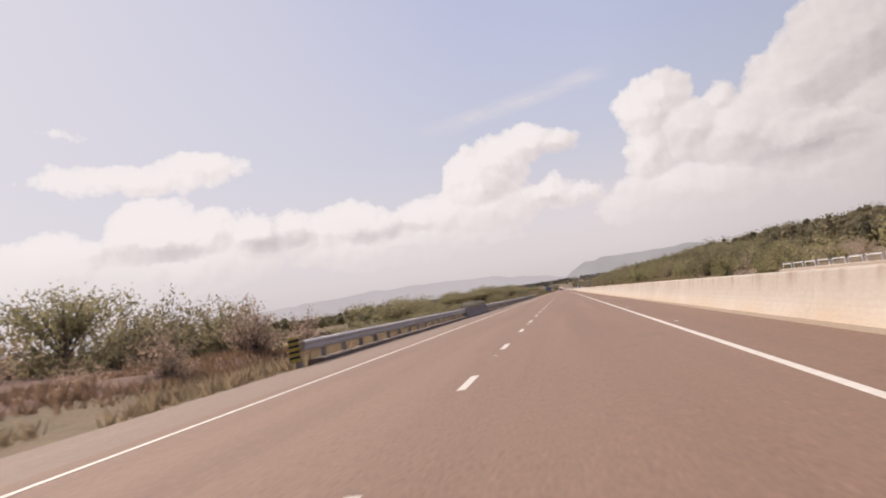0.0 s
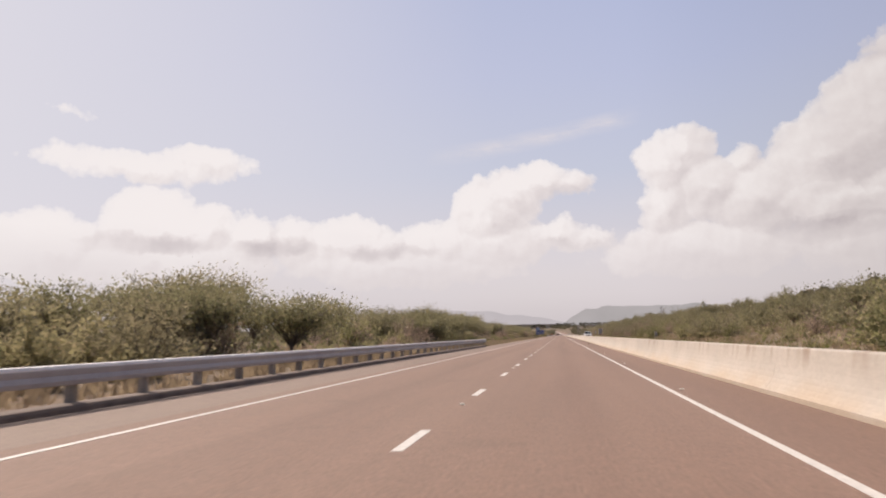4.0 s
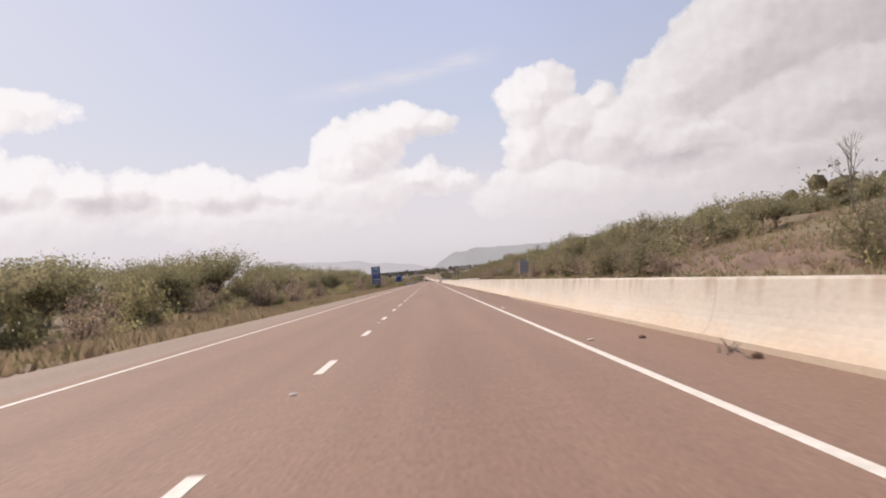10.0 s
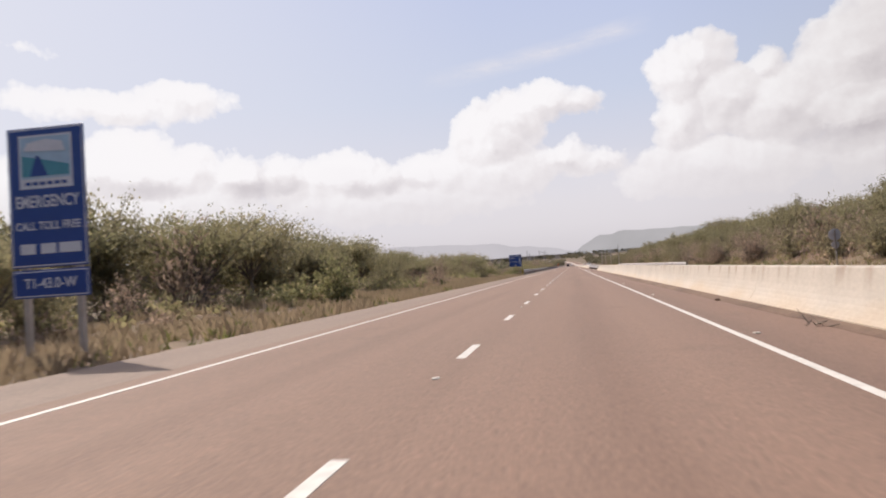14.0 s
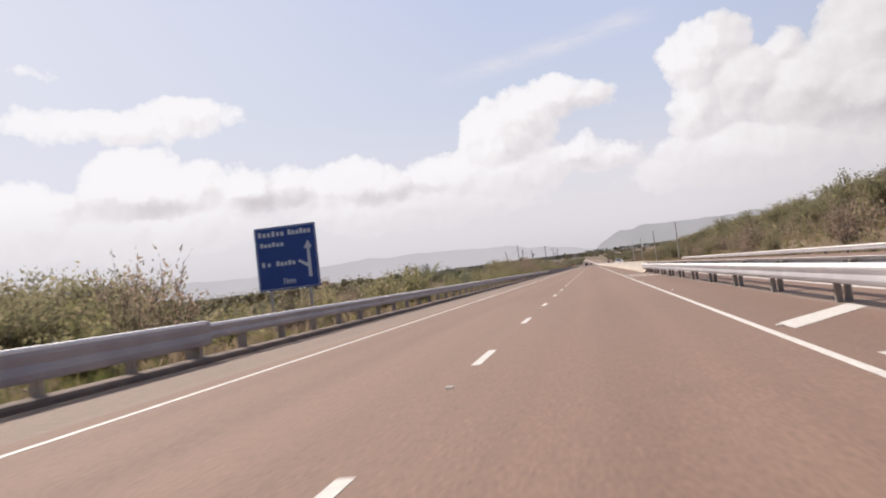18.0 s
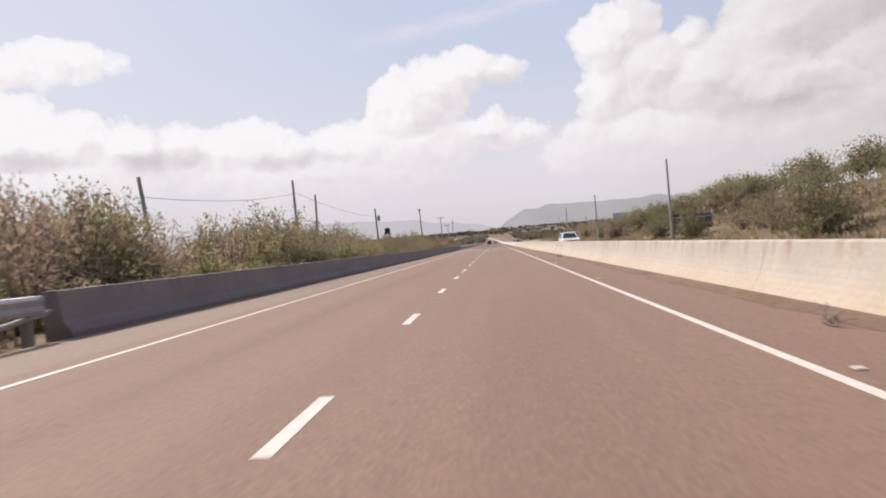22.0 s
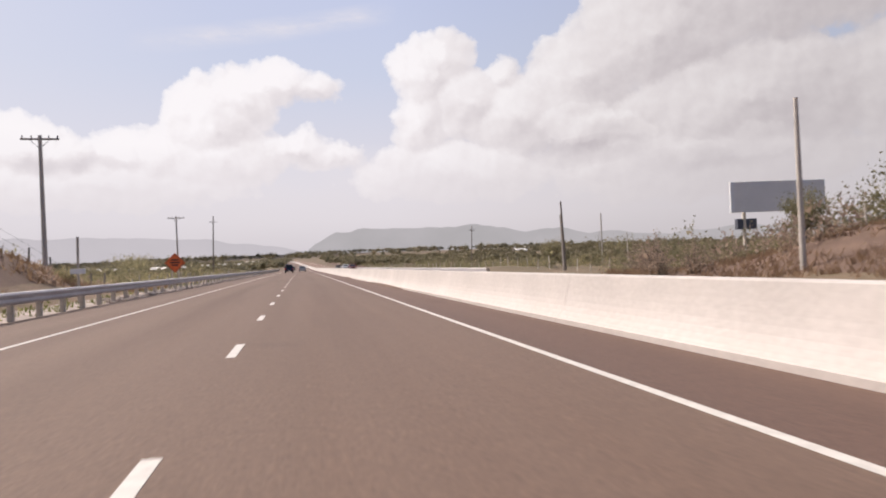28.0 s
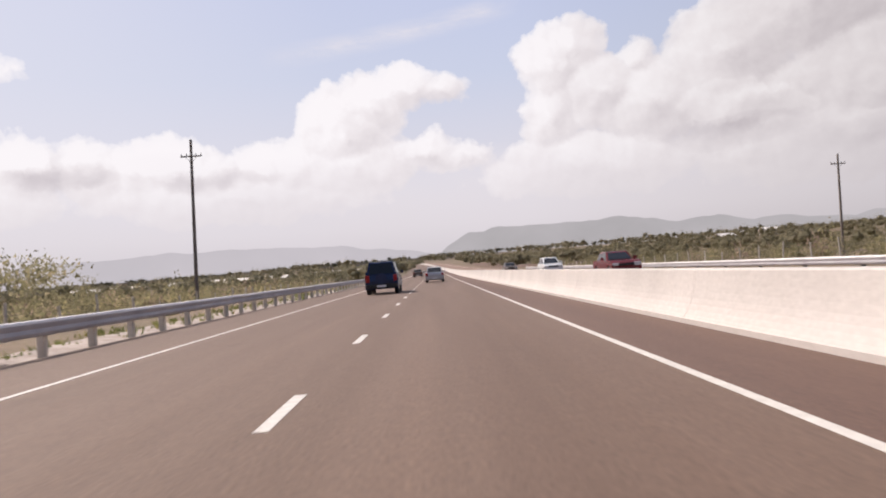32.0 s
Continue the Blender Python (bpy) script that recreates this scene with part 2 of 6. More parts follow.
M_SUV = paint("car_dark_blue", (0.018, 0.030, 0.085), 0.25, 0.2, wear=0.15)
M_SILVER = paint("car_silver", (0.50, 0.49, 0.50), 0.28, 0.5, wear=0.08)
M_WHITE = paint("car_white", (0.74, 0.74, 0.74), 0.3, wear=0.06)
M_MAROON = paint("car_maroon", (0.16, 0.025, 0.03), 0.25, 0.2, wear=0.1)
M_TAUPE = paint("car_taupe", (0.14, 0.11, 0.09), 0.3, 0.2, wear=0.1)
M_WIRE = paint("wire", (0.05, 0.045, 0.045), 0.7)
M_BILLBOARD = surface("billboard_grey", (0.66, 0.66, 0.68), (0.74, 0.735, 0.75), 0.6, 0.6)
M_ROOF_PALE = surface("pale_roof", (0.62, 0.58, 0.55), (0.75, 0.70, 0.66), 0.2, 0.7)
M_WALL_PALE = surface("pale_wall", (0.36, 0.32, 0.29), (0.46, 0.41, 0.37), 0.3, 0.85)
M_STUD = paint("road_stud", (0.75, 0.70, 0.62), 0.35, wear=0.3)

# ---- mesh helpers ----


def part(name, bm, material, parent=None, label="", smooth=False):
    me = bpy.data.meshes.new(name)
    if hasattr(bm, "to_mesh"):
        bm.to_mesh(me)
        bm.free()
    else:
        verts, faces = bm
        me.from_pydata(verts, [], faces)
        me.update()
    for m in material if isinstance(material, (list, tuple)) else [material]:
        me.materials.append(m)
    if smooth:
        me.polygons.foreach_set("use_smooth", [True] * len(me.polygons))
    ob = new(name, me)
    ob.parent = parent
    if label:
        tagged(ob, label)
    return ob


def again(ob, name, m, parent=None):
    """One more object on the same mesh."""
    o = new(name, ob.data)
    o.parent = parent if parent is not None else ob.parent
    o.matrix_basis = m
    return o


def box(bm, x0, x1, y0, y1, z0, z1, bevel=0.0, m=None):
    r = bmesh.ops.create_cube(bm, size=1.0)
    vs = r["verts"]
    for v in vs:
        v.co = Vector(((x0 + x1) / 2 + v.co.x * (x1 - x0), (y0 + y1) / 2 + v.co.y * (y1 - y0), (z0 + z1) / 2 + v.co.z * (z1 - z0)))
    if bevel:
        es = {e for v in vs for e in v.link_edges}
        out = bmesh.ops.bevel(bm, geom=list(es), offset=bevel, segments=1, affect="EDGES")
        vs = list(set(vs) & set(bm.verts)) + out["verts"]
        vs = [v for v in set(vs) if v.is_valid]
    if m is not None:
        bmesh.ops.transform(bm, matrix=m, verts=vs)
    return bm


def rod(bm, a, b, r0, r1=None, sides=8):
    """A tapered rod from a to b."""
    a, b = Vector(a), Vector(b)
    r1 = r0 if r1 is None else r1
    m = Matrix.Translation((a + b) / 2) @ (b - a).to_track_quat("Z", "Y").to_matrix().to_4x4()
    bmesh.ops.create_cone(bm, cap_ends=True, segments=sides, radius1=r0, radius2=r1, depth=(b - a).length, matrix=m)
    return bm


def sweep(profile, ys, closed=False, zs=None, xs=None):
    """Verts and faces of a profile of (x, z) carried along y; zs, xs: what to add at each y."""
    n, verts, faces = len(profile), [], []
    for k, y in enumerate(ys):
        dz = zs[k] if zs else 0.0
        dx = xs[k] if xs else 0.0
        verts += [(x + dx, y, z + dz) for x, z in profile]
    span = n if closed else n - 1
    for k in range(len(ys) - 1):
        for i in range(span):
            j = (i + 1) % n
            faces.append((k * n + i, k * n + j, (k + 1) * n + j, (k + 1) * n + i))
    if closed:
        faces.append(tuple(range(n))[::-1])
        faces.append(tuple((len(ys) - 1) * n + i for i in range(n)))
    return verts, faces


def smoothstep(a, b, v):
    s = min(max((v - a) / (b - a), 0.0), 1.0)
    return s * s * (3 - 2 * s)


def road_rise(y):
    """Height of the carriageway: level, then climbing far ahead."""
    return 0.000045 * max(y - 1000, 0.0) ** 2 if y < 1300 else 4.05 + 0.020 * (y - 1300)


def road_bend(y):
    """Sideways shift of the road, which turns left far ahead."""
    return -0.00011 * max(y - 1050, 0.0) ** 2


# ---- land ----
LEFT_EDGE, RIGHT_EDGE = -6.1, 17.0


def hump(y, a, b, soft):
    return smoothstep(a - soft, a + soft, y) * (1 - smoothstep(b - soft, b + soft, y))


def land(x, y):
    """Height of the ground."""
    z = -0.06
    n1 = noise.noise(Vector((x * 0.05, y * 0.05, 3.1)))
    n2 = noise.noise(Vector((x * 0.25, y * 0.25, 7.7)))
    rise = road_rise(y)
    xr = x - road_bend(y)
    if xr < LEFT_EDGE - 0.5:
        d = LEFT_EDGE - 0.5 - xr
        s1, s2 = smoothstep(0, 7, d), smoothstep(4, 40, d)
        z += 0.75 * smoothstep(1.7, 4.2, d) * (1 - smoothstep(25, 60, d)) * (1 - smoothstep(20, 34, y))
        z -= (2.2 * s1 + 5.5 * s2) * hump(y, 42, 125, 11)
        z -= (0.9 * s1 + 3.0 * s2) * hump(y, 515, 640, 25)
        z += 2.7 * smoothstep(1.2, 6.5, d) * (1 - smoothstep(30, 60, d)) * hump(y, 792, 848, 8)
        z -= 1.2 * smoothstep(2, 15, d) * smoothstep(860, 890, y)
        z -= 5.0 * smoothstep(60, 260, d)
        z += (0.35 * n2 + 0.8 * n1) * s1
    elif xr > RIGHT_EDGE:
        d = xr - RIGHT_EDGE
        high = smoothstep(80, 225, y) * (1 - smoothstep(728, 778, y))
        z += high * (1.4 * smoothstep(1, 7, d) + 3.6 * smoothstep(6, 26, d) + 3.0 * smoothstep(26, 80, d))
        z += 2.4 * smoothstep(1, 10, d) * (1 - smoothstep(38, 60, d)) * hump(y, 784, 840, 7)
        z -= 0.8 * smoothstep(3, 20, d) * smoothstep(880, 900, y)
        z += 5.0 * smoothstep(60, 260, d) * smoothstep(950, 1250, y)
        z -= 6.0 * smoothstep(150, 400, d) * high
        z += (0.35 * n2 + 1.0 * n1) * smoothstep(0, 8, d)
    else:
        z = -0.10
    return z + rise


def spread(lo, hi, near_lo, near_hi, step, grow):
    """Coordinates dense between near_lo and near_hi and ever wider outside."""
    vals = list(np.arange(near_lo, near_hi + 0.01, step))
    s, v = step, near_hi
    while v < hi:
        s *= grow
        v += s
        vals.append(min(v, hi))
    s, v = step, near_lo
    while v > lo:
        s *= grow
        v -= s
        vals.insert(0, max(v, lo))
    return vals


gx = spread(-4000, 4000, -40, 60, 2.0, 1.22)
gy = spread(-600, 4600, -40, 1060, 4.0, 1.25)
gverts = [(x, y, land(x, y)) for y in gy for x in gx]
gw = len(gx)
gfaces = [(j * gw + i, j * gw + i + 1, (j + 1) * gw + i + 1, (j + 1) * gw + i) for j in range(len(gy) - 1) for i in range(gw - 1)]
ground = part("ground", (gverts, gfaces), M_GROUND, smooth=True)
tagged(ground, "dry scrubby ground with patches of bare earth", "ground", kind="structure")


def blob_sheet(name, mat, x0, x1, y0, y1, step, lift, label, wobble=0.6):
    """A sheet of other soil lying a hand above the ground, thinning out at an uneven rim."""
    xs, ys = np.arange(x0, x1 + 0.01, step), np.arange(y0, y1 + 0.01, step)
    verts, faces, w = [], [], len(xs)
    for y in ys:
        for x in xs:
            e = min((x - x0), (x1 - x), (y - y0), (y1 - y)) / (2.2 * step)
            e += wobble * noise.noise(Vector((x * 0.4, y * 0.4, 1.7)))
            verts.append((x, y, land(x, y) + lift * min(max(e, -1.0), 1.0)))
    for j in range(len(ys) - 1):
        for i in range(w - 1):
            faces.append((j * w + i, j * w + i + 1, (j + 1) * w + i + 1, (j + 1) * w + i))
    ob = part(name, (verts, faces), mat, smooth=True)
    return tagged(ob, label, "soil", kind="structure")


blob_sheet("red_earth_bank", M_REDSOIL, -34, -8.5, -20, 36, 0.75, 0.12, "bare reddish earth bank beside the road")
blob_sheet("brown_earth_bank", M_EARTH, -30, -8.6, 786, 862, 1.0, 0.10, "bare brown earth bank above the guard rail")
blob_sheet("brown_cutting", M_EARTH, 19.0, 44, 784, 846, 1.0, 0.10, "bare brown cutting beyond the far carriageway")
blob_sheet("gravel_verge", M_GRAVEL, -8.4, -6.25, 776, 1020, 0.45, 0.07, "pale gravel verge under the guard rail")
blob_sheet("earth_cut_ahead", M_EARTH, 18.5, 48, 1090, 1280, 3.0, 0.5, "pale brown bare earth beside the road ahead")
blob_sheet("earth_slope", M_EARTH, 19.0, 29, 300, 560, 1.0, 0.08, "bare reddish slope below the scrub")

# ---- carriageways ----
road_new_ys = [778.0 + 8 * k for k in range(100)]
ROAD_L, ROAD_R = -5.95, 5.35


def ribbon(x0, x1, ys, z_top, thick=0.12):
    prof = [(x0, z_top), (x1, z_top), (x1, z_top - thick), (x0, z_top - thick)]
    return sweep(prof, ys, True, [road_rise(y) for y in ys], [road_bend(y) for y in ys])


road = part("road", ribbon(-4.1, 3.72, [-80.0, 776.6], 0.0), M_ASPHALT)
tagged(road, "sunlit worn brownish asphalt carriageway with two lanes", "road", kind="structure")
road_ahead = part("road_ahead", ribbon(-4.1, 3.72, [776.6] + road_new_ys[1:], 0.0), M_ASPHALT_NEW)
tagged(road_ahead, "newer dark asphalt carriageway with two lanes", "road", kind="structure")
shoulder = part("shoulder", ribbon(ROAD_L, -4.1, [-80.0, 776.6], -0.004), M_SHOULDER)
tagged(shoulder, "dusty pale asphalt hard shoulder", "shoulder", kind="structure")
inner = part("inner_shoulder", ribbon(3.72, ROAD_R, [-80.0, 776.6], -0.003), M_SHOULDER_RED)
tagged(inner, "sandy reddish asphalt strip beside the median barrier", "shoulder", kind="structure")
inner_b = part("inner_shoulder_ahead", ribbon(3.72, ROAD_R, [776.6] + road_new_ys[1:], -0.003), M_SHOULDER_DARK)
tagged(inner_b, "dark brown asphalt strip beside the new median barrier", "shoulder", kind="structure")
shoulder_b = part("shoulder_ahead", ribbon(-6.2, -4.1, [776.6] + road_new_ys[1:], -0.004), M_ASPHALT_NEW)
tagged(shoulder_b, "dark new asphalt hard shoulder", "shoulder", kind="structure")
far_road = part("far_road", ribbon(5.95, RIGHT_EDGE, [-80.0, 778.0] + road_new_ys[1:], 0.004), M_ASPHALT)
tagged(far_road, "opposite asphalt carriageway behind the median barrier", "road", kind="structure")
crossing = part("median_strip", ribbon(5.35, 5.95, [-80.0, 778.0] + road_new_ys[1:], -0.002), M_SHOULDER)
tagged(crossing, "asphalt strip under the median barrier", "median", kind="structure")


def line_strip(name, xc, w, y0, y1, parent, z=0.004, step=8.0):
    n = max(int((y1 - y0) / step), 1) if y1 > 900 else 1
    ys = [y0 + (y1 - y0) * k / n for k in range(n + 1)]
    return part(name, ribbon(xc - w / 2, xc + w / 2, ys, z, 0.003), M_LINE, parent)


for x, w in ((-3.65, 0.10), (3.65, 0.10)):
    line_strip("edge_line", x, w, -80, 776.6, road)
    line_strip("edge_line", x, w, 776.6, 1560, road_ahead)
for x in (6.9, 14.2):
    line_strip("edge_line", x, 0.15, -80, 1560, far_road, 0.008)
DASH, PITCH, FIRST_NEW = 1.5, 6.1, 787.5
dash_mesh = None
for k in range(-4, 128):
    y = 8.8 + PITCH * k
    if y > 775:
        break
    if dash_mesh is None:
        dash_mesh = part("lane_dash", ribbon(-0.06, 0.06, [0.0, DASH], 0.004, 0.003), M_LINE, road)
        dash_mesh.location.y = y
    else:
        again(dash_mesh, "lane_dash", Matrix.Translation((0, y, 0)))
for k in range(-1, 40):
    y = FIRST_NEW + PITCH * k
    if y > 1020:
        line_strip("lane_dash", 0, 0.12, y, y + DASH, road_ahead)
    else:
        again(dash_mesh, "lane_dash", Matrix.Translation((0, y, 0)), road_ahead)
bm = bmesh.new()
box(bm, -0.045, 0.045, -0.04, 0.04, 0.0, 0.018, 0.010)
stud = part("road_stud", bm, M_STUD, road, "small raised reflective stud")
stud.location = (0.0, 13.3, 0.0)
for k in range(1, 130):
    y = 13.3 + 12.2 * (k // 2)
    p = road if y < 776 else road_ahead
    again(stud, "road_stud", Matrix.Translation(((0.0, 3.9)[k % 2], y + (0, 3.0)[k % 2], 0)), p)
for y in (724.0, 736.5, 743.0, 748.5):
    part("rumble_line", ribbon(-5.0, 2.3, [y, y + 0.22], 0.006, 0.004), M_LINE, road, "worn white transverse rumble line")
for y in (718.8, 726.5, 734.0):
    part("rumble_line", ribbon(2.75, 3.35, [y, y + 0.3], 0.006, 0.004), M_LINE, road, "short white rumble line")
for x0, x1, y0, y1 in ((4.0, 5.5, 521.5, 521.9), (4.0, 5.5, 525.0, 525.4), (3.95, 5.5, 528.2, 530.2), (3.85, 5.4, 562.9, 561.2), (3.85, 5.3, 566.3, 564.4), (3.85, 5.2, 568.7, 566.9), (5.9, 6.8, 564.3, 561.9)):
    v = [(x0, y0, 0.004), (x1, y1, 0.004), (x1, y1 + 0.8, 0.004), (x0, y0 + 0.8, 0.004)]
    part("hatch_bar", (v, [(0, 1, 2, 3)]), M_LINE, road, "white hatch bar in the median opening")

# ---- median barrier ----
HALF_JERSEY = [(0.405, -0.05), (0.405, 0.075), (0.375, 0.085), (0.335, 0.13), (0.285, 0.20), (0.24, 0.28), (0.205, 0.37), (0.175, 0.48), (0.15, 0.60), (0.13, 0.72), (0.118, 0.80), (0.10, 0.82)]
JERSEY = [(5.575 - x, z) for x, z in HALF_JERSEY] + [(5.575 + x, z) for x, z in reversed(HALF_JERSEY)]


def barrier(name, y0, y1, mat, label, seg=9.0, scale=1.0):
    root = new(name)
    tagged(root, label, "barrier")
    n = max(int(round((y1 - y0) / seg)), 1)
    first = None
    for k in range(n):
        a, b = y0 + (y1 - y0) * k / n, y0 + (y1 - y0) * (k + 1) / n
        if y1 < 1000:
            if first is None:
                first = part("barrier_segment", sweep(JERSEY, [0.0, b - a - 0.012], True), mat, root)
                first.location.y = a
            else:
                again(first, "barrier_segment", pose(0, a, 0.0), root)
        else:
            ys = [a, (a + b) / 2, b - 0.012]
            part("barrier_segment", sweep(JERSEY, ys, True, [road_rise(y) for y in ys], [road_bend(y) for y in ys]), mat, root)
    return root


barrier("median_barrier", -60, 514.5, M_CONCRETE, "stained cream concrete median barrier along the road")
barrier("median_barrier", 573.5, 776.6, M_CONCRETE, "stained cream concrete median barrier past the opening")
barrier("median_barrier", 776.7, 1560, M_CONCRETE_NEW, "clean white new concrete median barrier", 8.7)
for y0, y1 in ((514.4, 517.5), (573.6, 570.6)):
    ys = [y0, (y0 + y1) / 2, y1]
    v, f = sweep(JERSEY, ys, True)
    n = len(JERSEY)
    v = [(x, y, z * (1.0, 0.72, 0.42)[i // n]) for i, (x, y, z) in enumerate(v)]
    e = part("barrier_end", (v, f if y1 > y0 else [tuple(reversed(q)) for q in f]), M_CONCRETE)
    tagged(e, "sloping concrete end of the median barrier", "barrier")

# ---- guard rails ----
W_BEAM = [(0.0, 0.0), (0.022, 0.02), (0.040, 0.075), (0.028, 0.12), (0.016, 0.155), (0.028, 0.19), (0.040, 0.235), (0.030, 0.285), (0.018, 0.305), (-0.055, 0.312)]


def guard_rail(x, y0, y1, side, label, top=0.72, spacing=2.0, post_mat=None, post_foot=-0.3, step=4.0, deep=1.0, half=0.075):
    """side: +1 where the beam's face looks to +x. A folded steel beam in panels on posts with blocks."""
    root = new("guard_rail")
    root.location = (x, y0, 0)
    tagged(root, label, "guard rail", "roadside guard rails")
    prof = [(side * px, top + (pz - 0.31) * deep) for px, pz in W_BEAM] + [(side * (px - 0.006), top + (pz - 0.31) * deep) for px, pz in reversed(W_BEAM)]
    n = max(int(round((y1 - y0) / step)), 1)
    L = (y1 - y0) / n
    far = y1 > 1000
    first = None
    for k in range(n):
        if far:
            ys = [k * L, (k + 1) * L + 0.02]
            part("beam", sweep(prof, ys, True, [road_rise(y0 + y) for y in ys], [road_bend(y0 + y) for y in ys]), M_STEEL, root)
        elif first is None:
            first = part("beam", sweep(prof, [0.0, L + 0.15], True), M_STEEL, root)
        else:
            again(first, "beam", pose(0, k * L, 0.003 * (k % 2), 0, 0, 0), root)
    # Strip added along the beam's top; its pale colour stands for sun on the edge.
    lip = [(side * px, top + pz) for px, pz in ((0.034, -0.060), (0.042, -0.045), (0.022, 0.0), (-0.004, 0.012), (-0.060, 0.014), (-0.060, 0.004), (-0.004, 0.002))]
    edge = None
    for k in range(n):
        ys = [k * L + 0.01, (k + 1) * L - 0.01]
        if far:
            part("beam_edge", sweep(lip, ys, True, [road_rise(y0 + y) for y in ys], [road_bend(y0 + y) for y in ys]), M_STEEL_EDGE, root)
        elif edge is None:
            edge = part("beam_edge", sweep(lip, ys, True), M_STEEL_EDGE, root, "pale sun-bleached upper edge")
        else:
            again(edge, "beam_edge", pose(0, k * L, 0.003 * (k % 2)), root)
    bm = bmesh.new()
    box(bm, -half, half, -half, half, post_foot, top - 0.02, 0.01)
    pm = None
    bm2 = bmesh.new()
    box(bm2, -0.06, 0.06, -0.06, 0.06, top - 0.30, top - 0.03, 0.008)
    blk = None
    m = max(int(round((y1 - y0) / spacing)), 1)
    for k in range(m + 1):
        y = (y1 - y0) * k / m
        dx, dz = road_bend(y0 + y), road_rise(y0 + y)
        lean = 1.5 * noise.noise(Vector((y0 + y, x, 0.5)))
        mm = pose(-side * 0.20 + dx, y, dz, lean, lean * 0.7, 0)
        if pm is None:
            pm = part("post", bm, post_mat or M_POST, root)
            pm.matrix_basis = mm
            blk = part("block", bm2, M_POST, root)
            blk.location = (-side * 0.065 + dx, y, dz)
        else:
            again(pm, "post", mm, root)
            again(blk, "block", pose(-side * 0.065 + dx, y, dz), root)
    return root


def end_marker(x, y):
    root = new("hazard_marker")
    root.location = (x, y, 0)
    tagged(root, "black and yellow chevron marker at the rail end", "marker")
    bm = bmesh.new()
    box(bm, -0.17, 0.17, -0.012, 0.012, 0.15, 0.85, 0.004)
    part("plate", bm, M_YELLOW, root)
    for k in range(4):
        bm = bmesh.new()
        z = 0.22 + 0.16 * k
        bm.faces.new([bm.verts.new(c) for c in ((-0.165, -0.016, z), (0.165, -0.016, z - 0.10 + 0.13), (0.165, -0.016, z + 0.07 + 0.03), (-0.165, -0.016, z + 0.07))])
        part("stripe", bm, M_BLACK, root)
    bm = bmesh.new()
    rod(bm, (0, 0.04, -0.2), (0, 0.04, 0.8), 0.03)
    part("post", bm, M_POST, root)


guard_rail(-6.15, 19.0, 52.0, 1, "grey galvanised guard rail on posts beside the shoulder")
guard_rail(-6.15, 66.8, 196.0, 1, "long grey galvanised guard rail on a raised kerb")
guard_rail(-6.15, 531.0, 644.0, 1, "grey galvanised guard rail on a raised kerb", 0.76)
guard_rail(-6.12, 519.0, 531.2, 1, "deep steel rail at the start of the barrier", 0.82, 2.0, deep=1.55)
guard_rail(-6.35, 781.0, 1060.0, 1, "galvanised guard rail on weathered posts over gravel", 0.70, 2.0, M_POST_PALE)
guard_rail(5.30, 514.8, 572.8, -1, "double steel guard rail across the median opening", 0.66, 4.0, half=0.05)
guard_rail(5.85, 514.8, 572.8, 1, "far face of the steel rail in the median opening", 0.72, 4.0, half=0.05)
guard_rail(16.6, 505.0, 640.0, -1, "guard rail on the far edge of the opposite carriageway", 0.46, 4.0)
guard_rail(17.2, 868.0, 1040.0, -1, "guard rail on the far edge of the opposite carriageway", 0.46, 4.0)
end_marker(-6.3, 18.6)
end_marker(-6.3, 518.6)


def kerb(y0, y1, label):
    prof = [(-6.52, -0.1), (-6.48, 0.085), (-6.40, 0.11), (-6.05, 0.12), (-5.98, 0.105), (-5.945, 0.06), (-5.92, -0.1)]
    ys = list(np.arange(y0, y1 + 1, 3.0))
    ob = part("asphalt_kerb", sweep(prof, ys, True, [0.02 * noise.noise(Vector((0, y * 0.3, 2))) for y in ys]), M_KERB)
    tagged(ob, label, "kerb", kind="structure")


kerb(20, 196, "low rounded asphalt kerb below the guard rail")
kerb(521, 643, "low rounded asphalt kerb below the guard rail")

PARAPET = [(-5.88, -0.05), (-5.9, 0.09), (-6.05, 0.30), (-6.13, 0.82), (-6.40, 0.82), (-6.40, -0.05)]


def parapet(y0, y1, label, railing=False, seg=7.0):
    root = new("bridge_parapet")
    root.location.y = y0
    tagged(root, label, "parapet")
    n = max(int((y1 - y0) / seg), 1)
    L = (y1 - y0) / n
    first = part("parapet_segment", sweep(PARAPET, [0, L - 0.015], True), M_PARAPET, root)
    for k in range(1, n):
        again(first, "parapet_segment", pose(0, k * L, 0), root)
    if railing:
        for z in (1.0, 1.12):
            bm = bmesh.new()
            rod(bm, (-6.27, 0.3, z), (-6.27, y1 - y0 - 0.3, z), 0.03)
            part("rail", bm, M_STEEL, root)
        for k in range(7):
            bm = bmesh.new()
            y = 0.3 + (y1 - y0 - 0.6) * k / 6
            rod(bm, (-6.27, y, 0.8), (-6.27, y, 1.14), 0.03)
            part("stanchion", bm, M_STEEL, root)
    return root


parapet(52.2, 66.6, "short grey concrete bridge parapet with a steel handrail", True)
root = new("bridge_railing")
root.location = (16.6, 24.0, 0)
tagged(root, "low pale railing on the far bridge parapet", "railing")
bm = bmesh.new()
box(bm, -0.16, 0.16, 0.0, 27.0, -0.3, 0.26, 0.02)
part("parapet_wall", bm, M_CONCRETE, root)
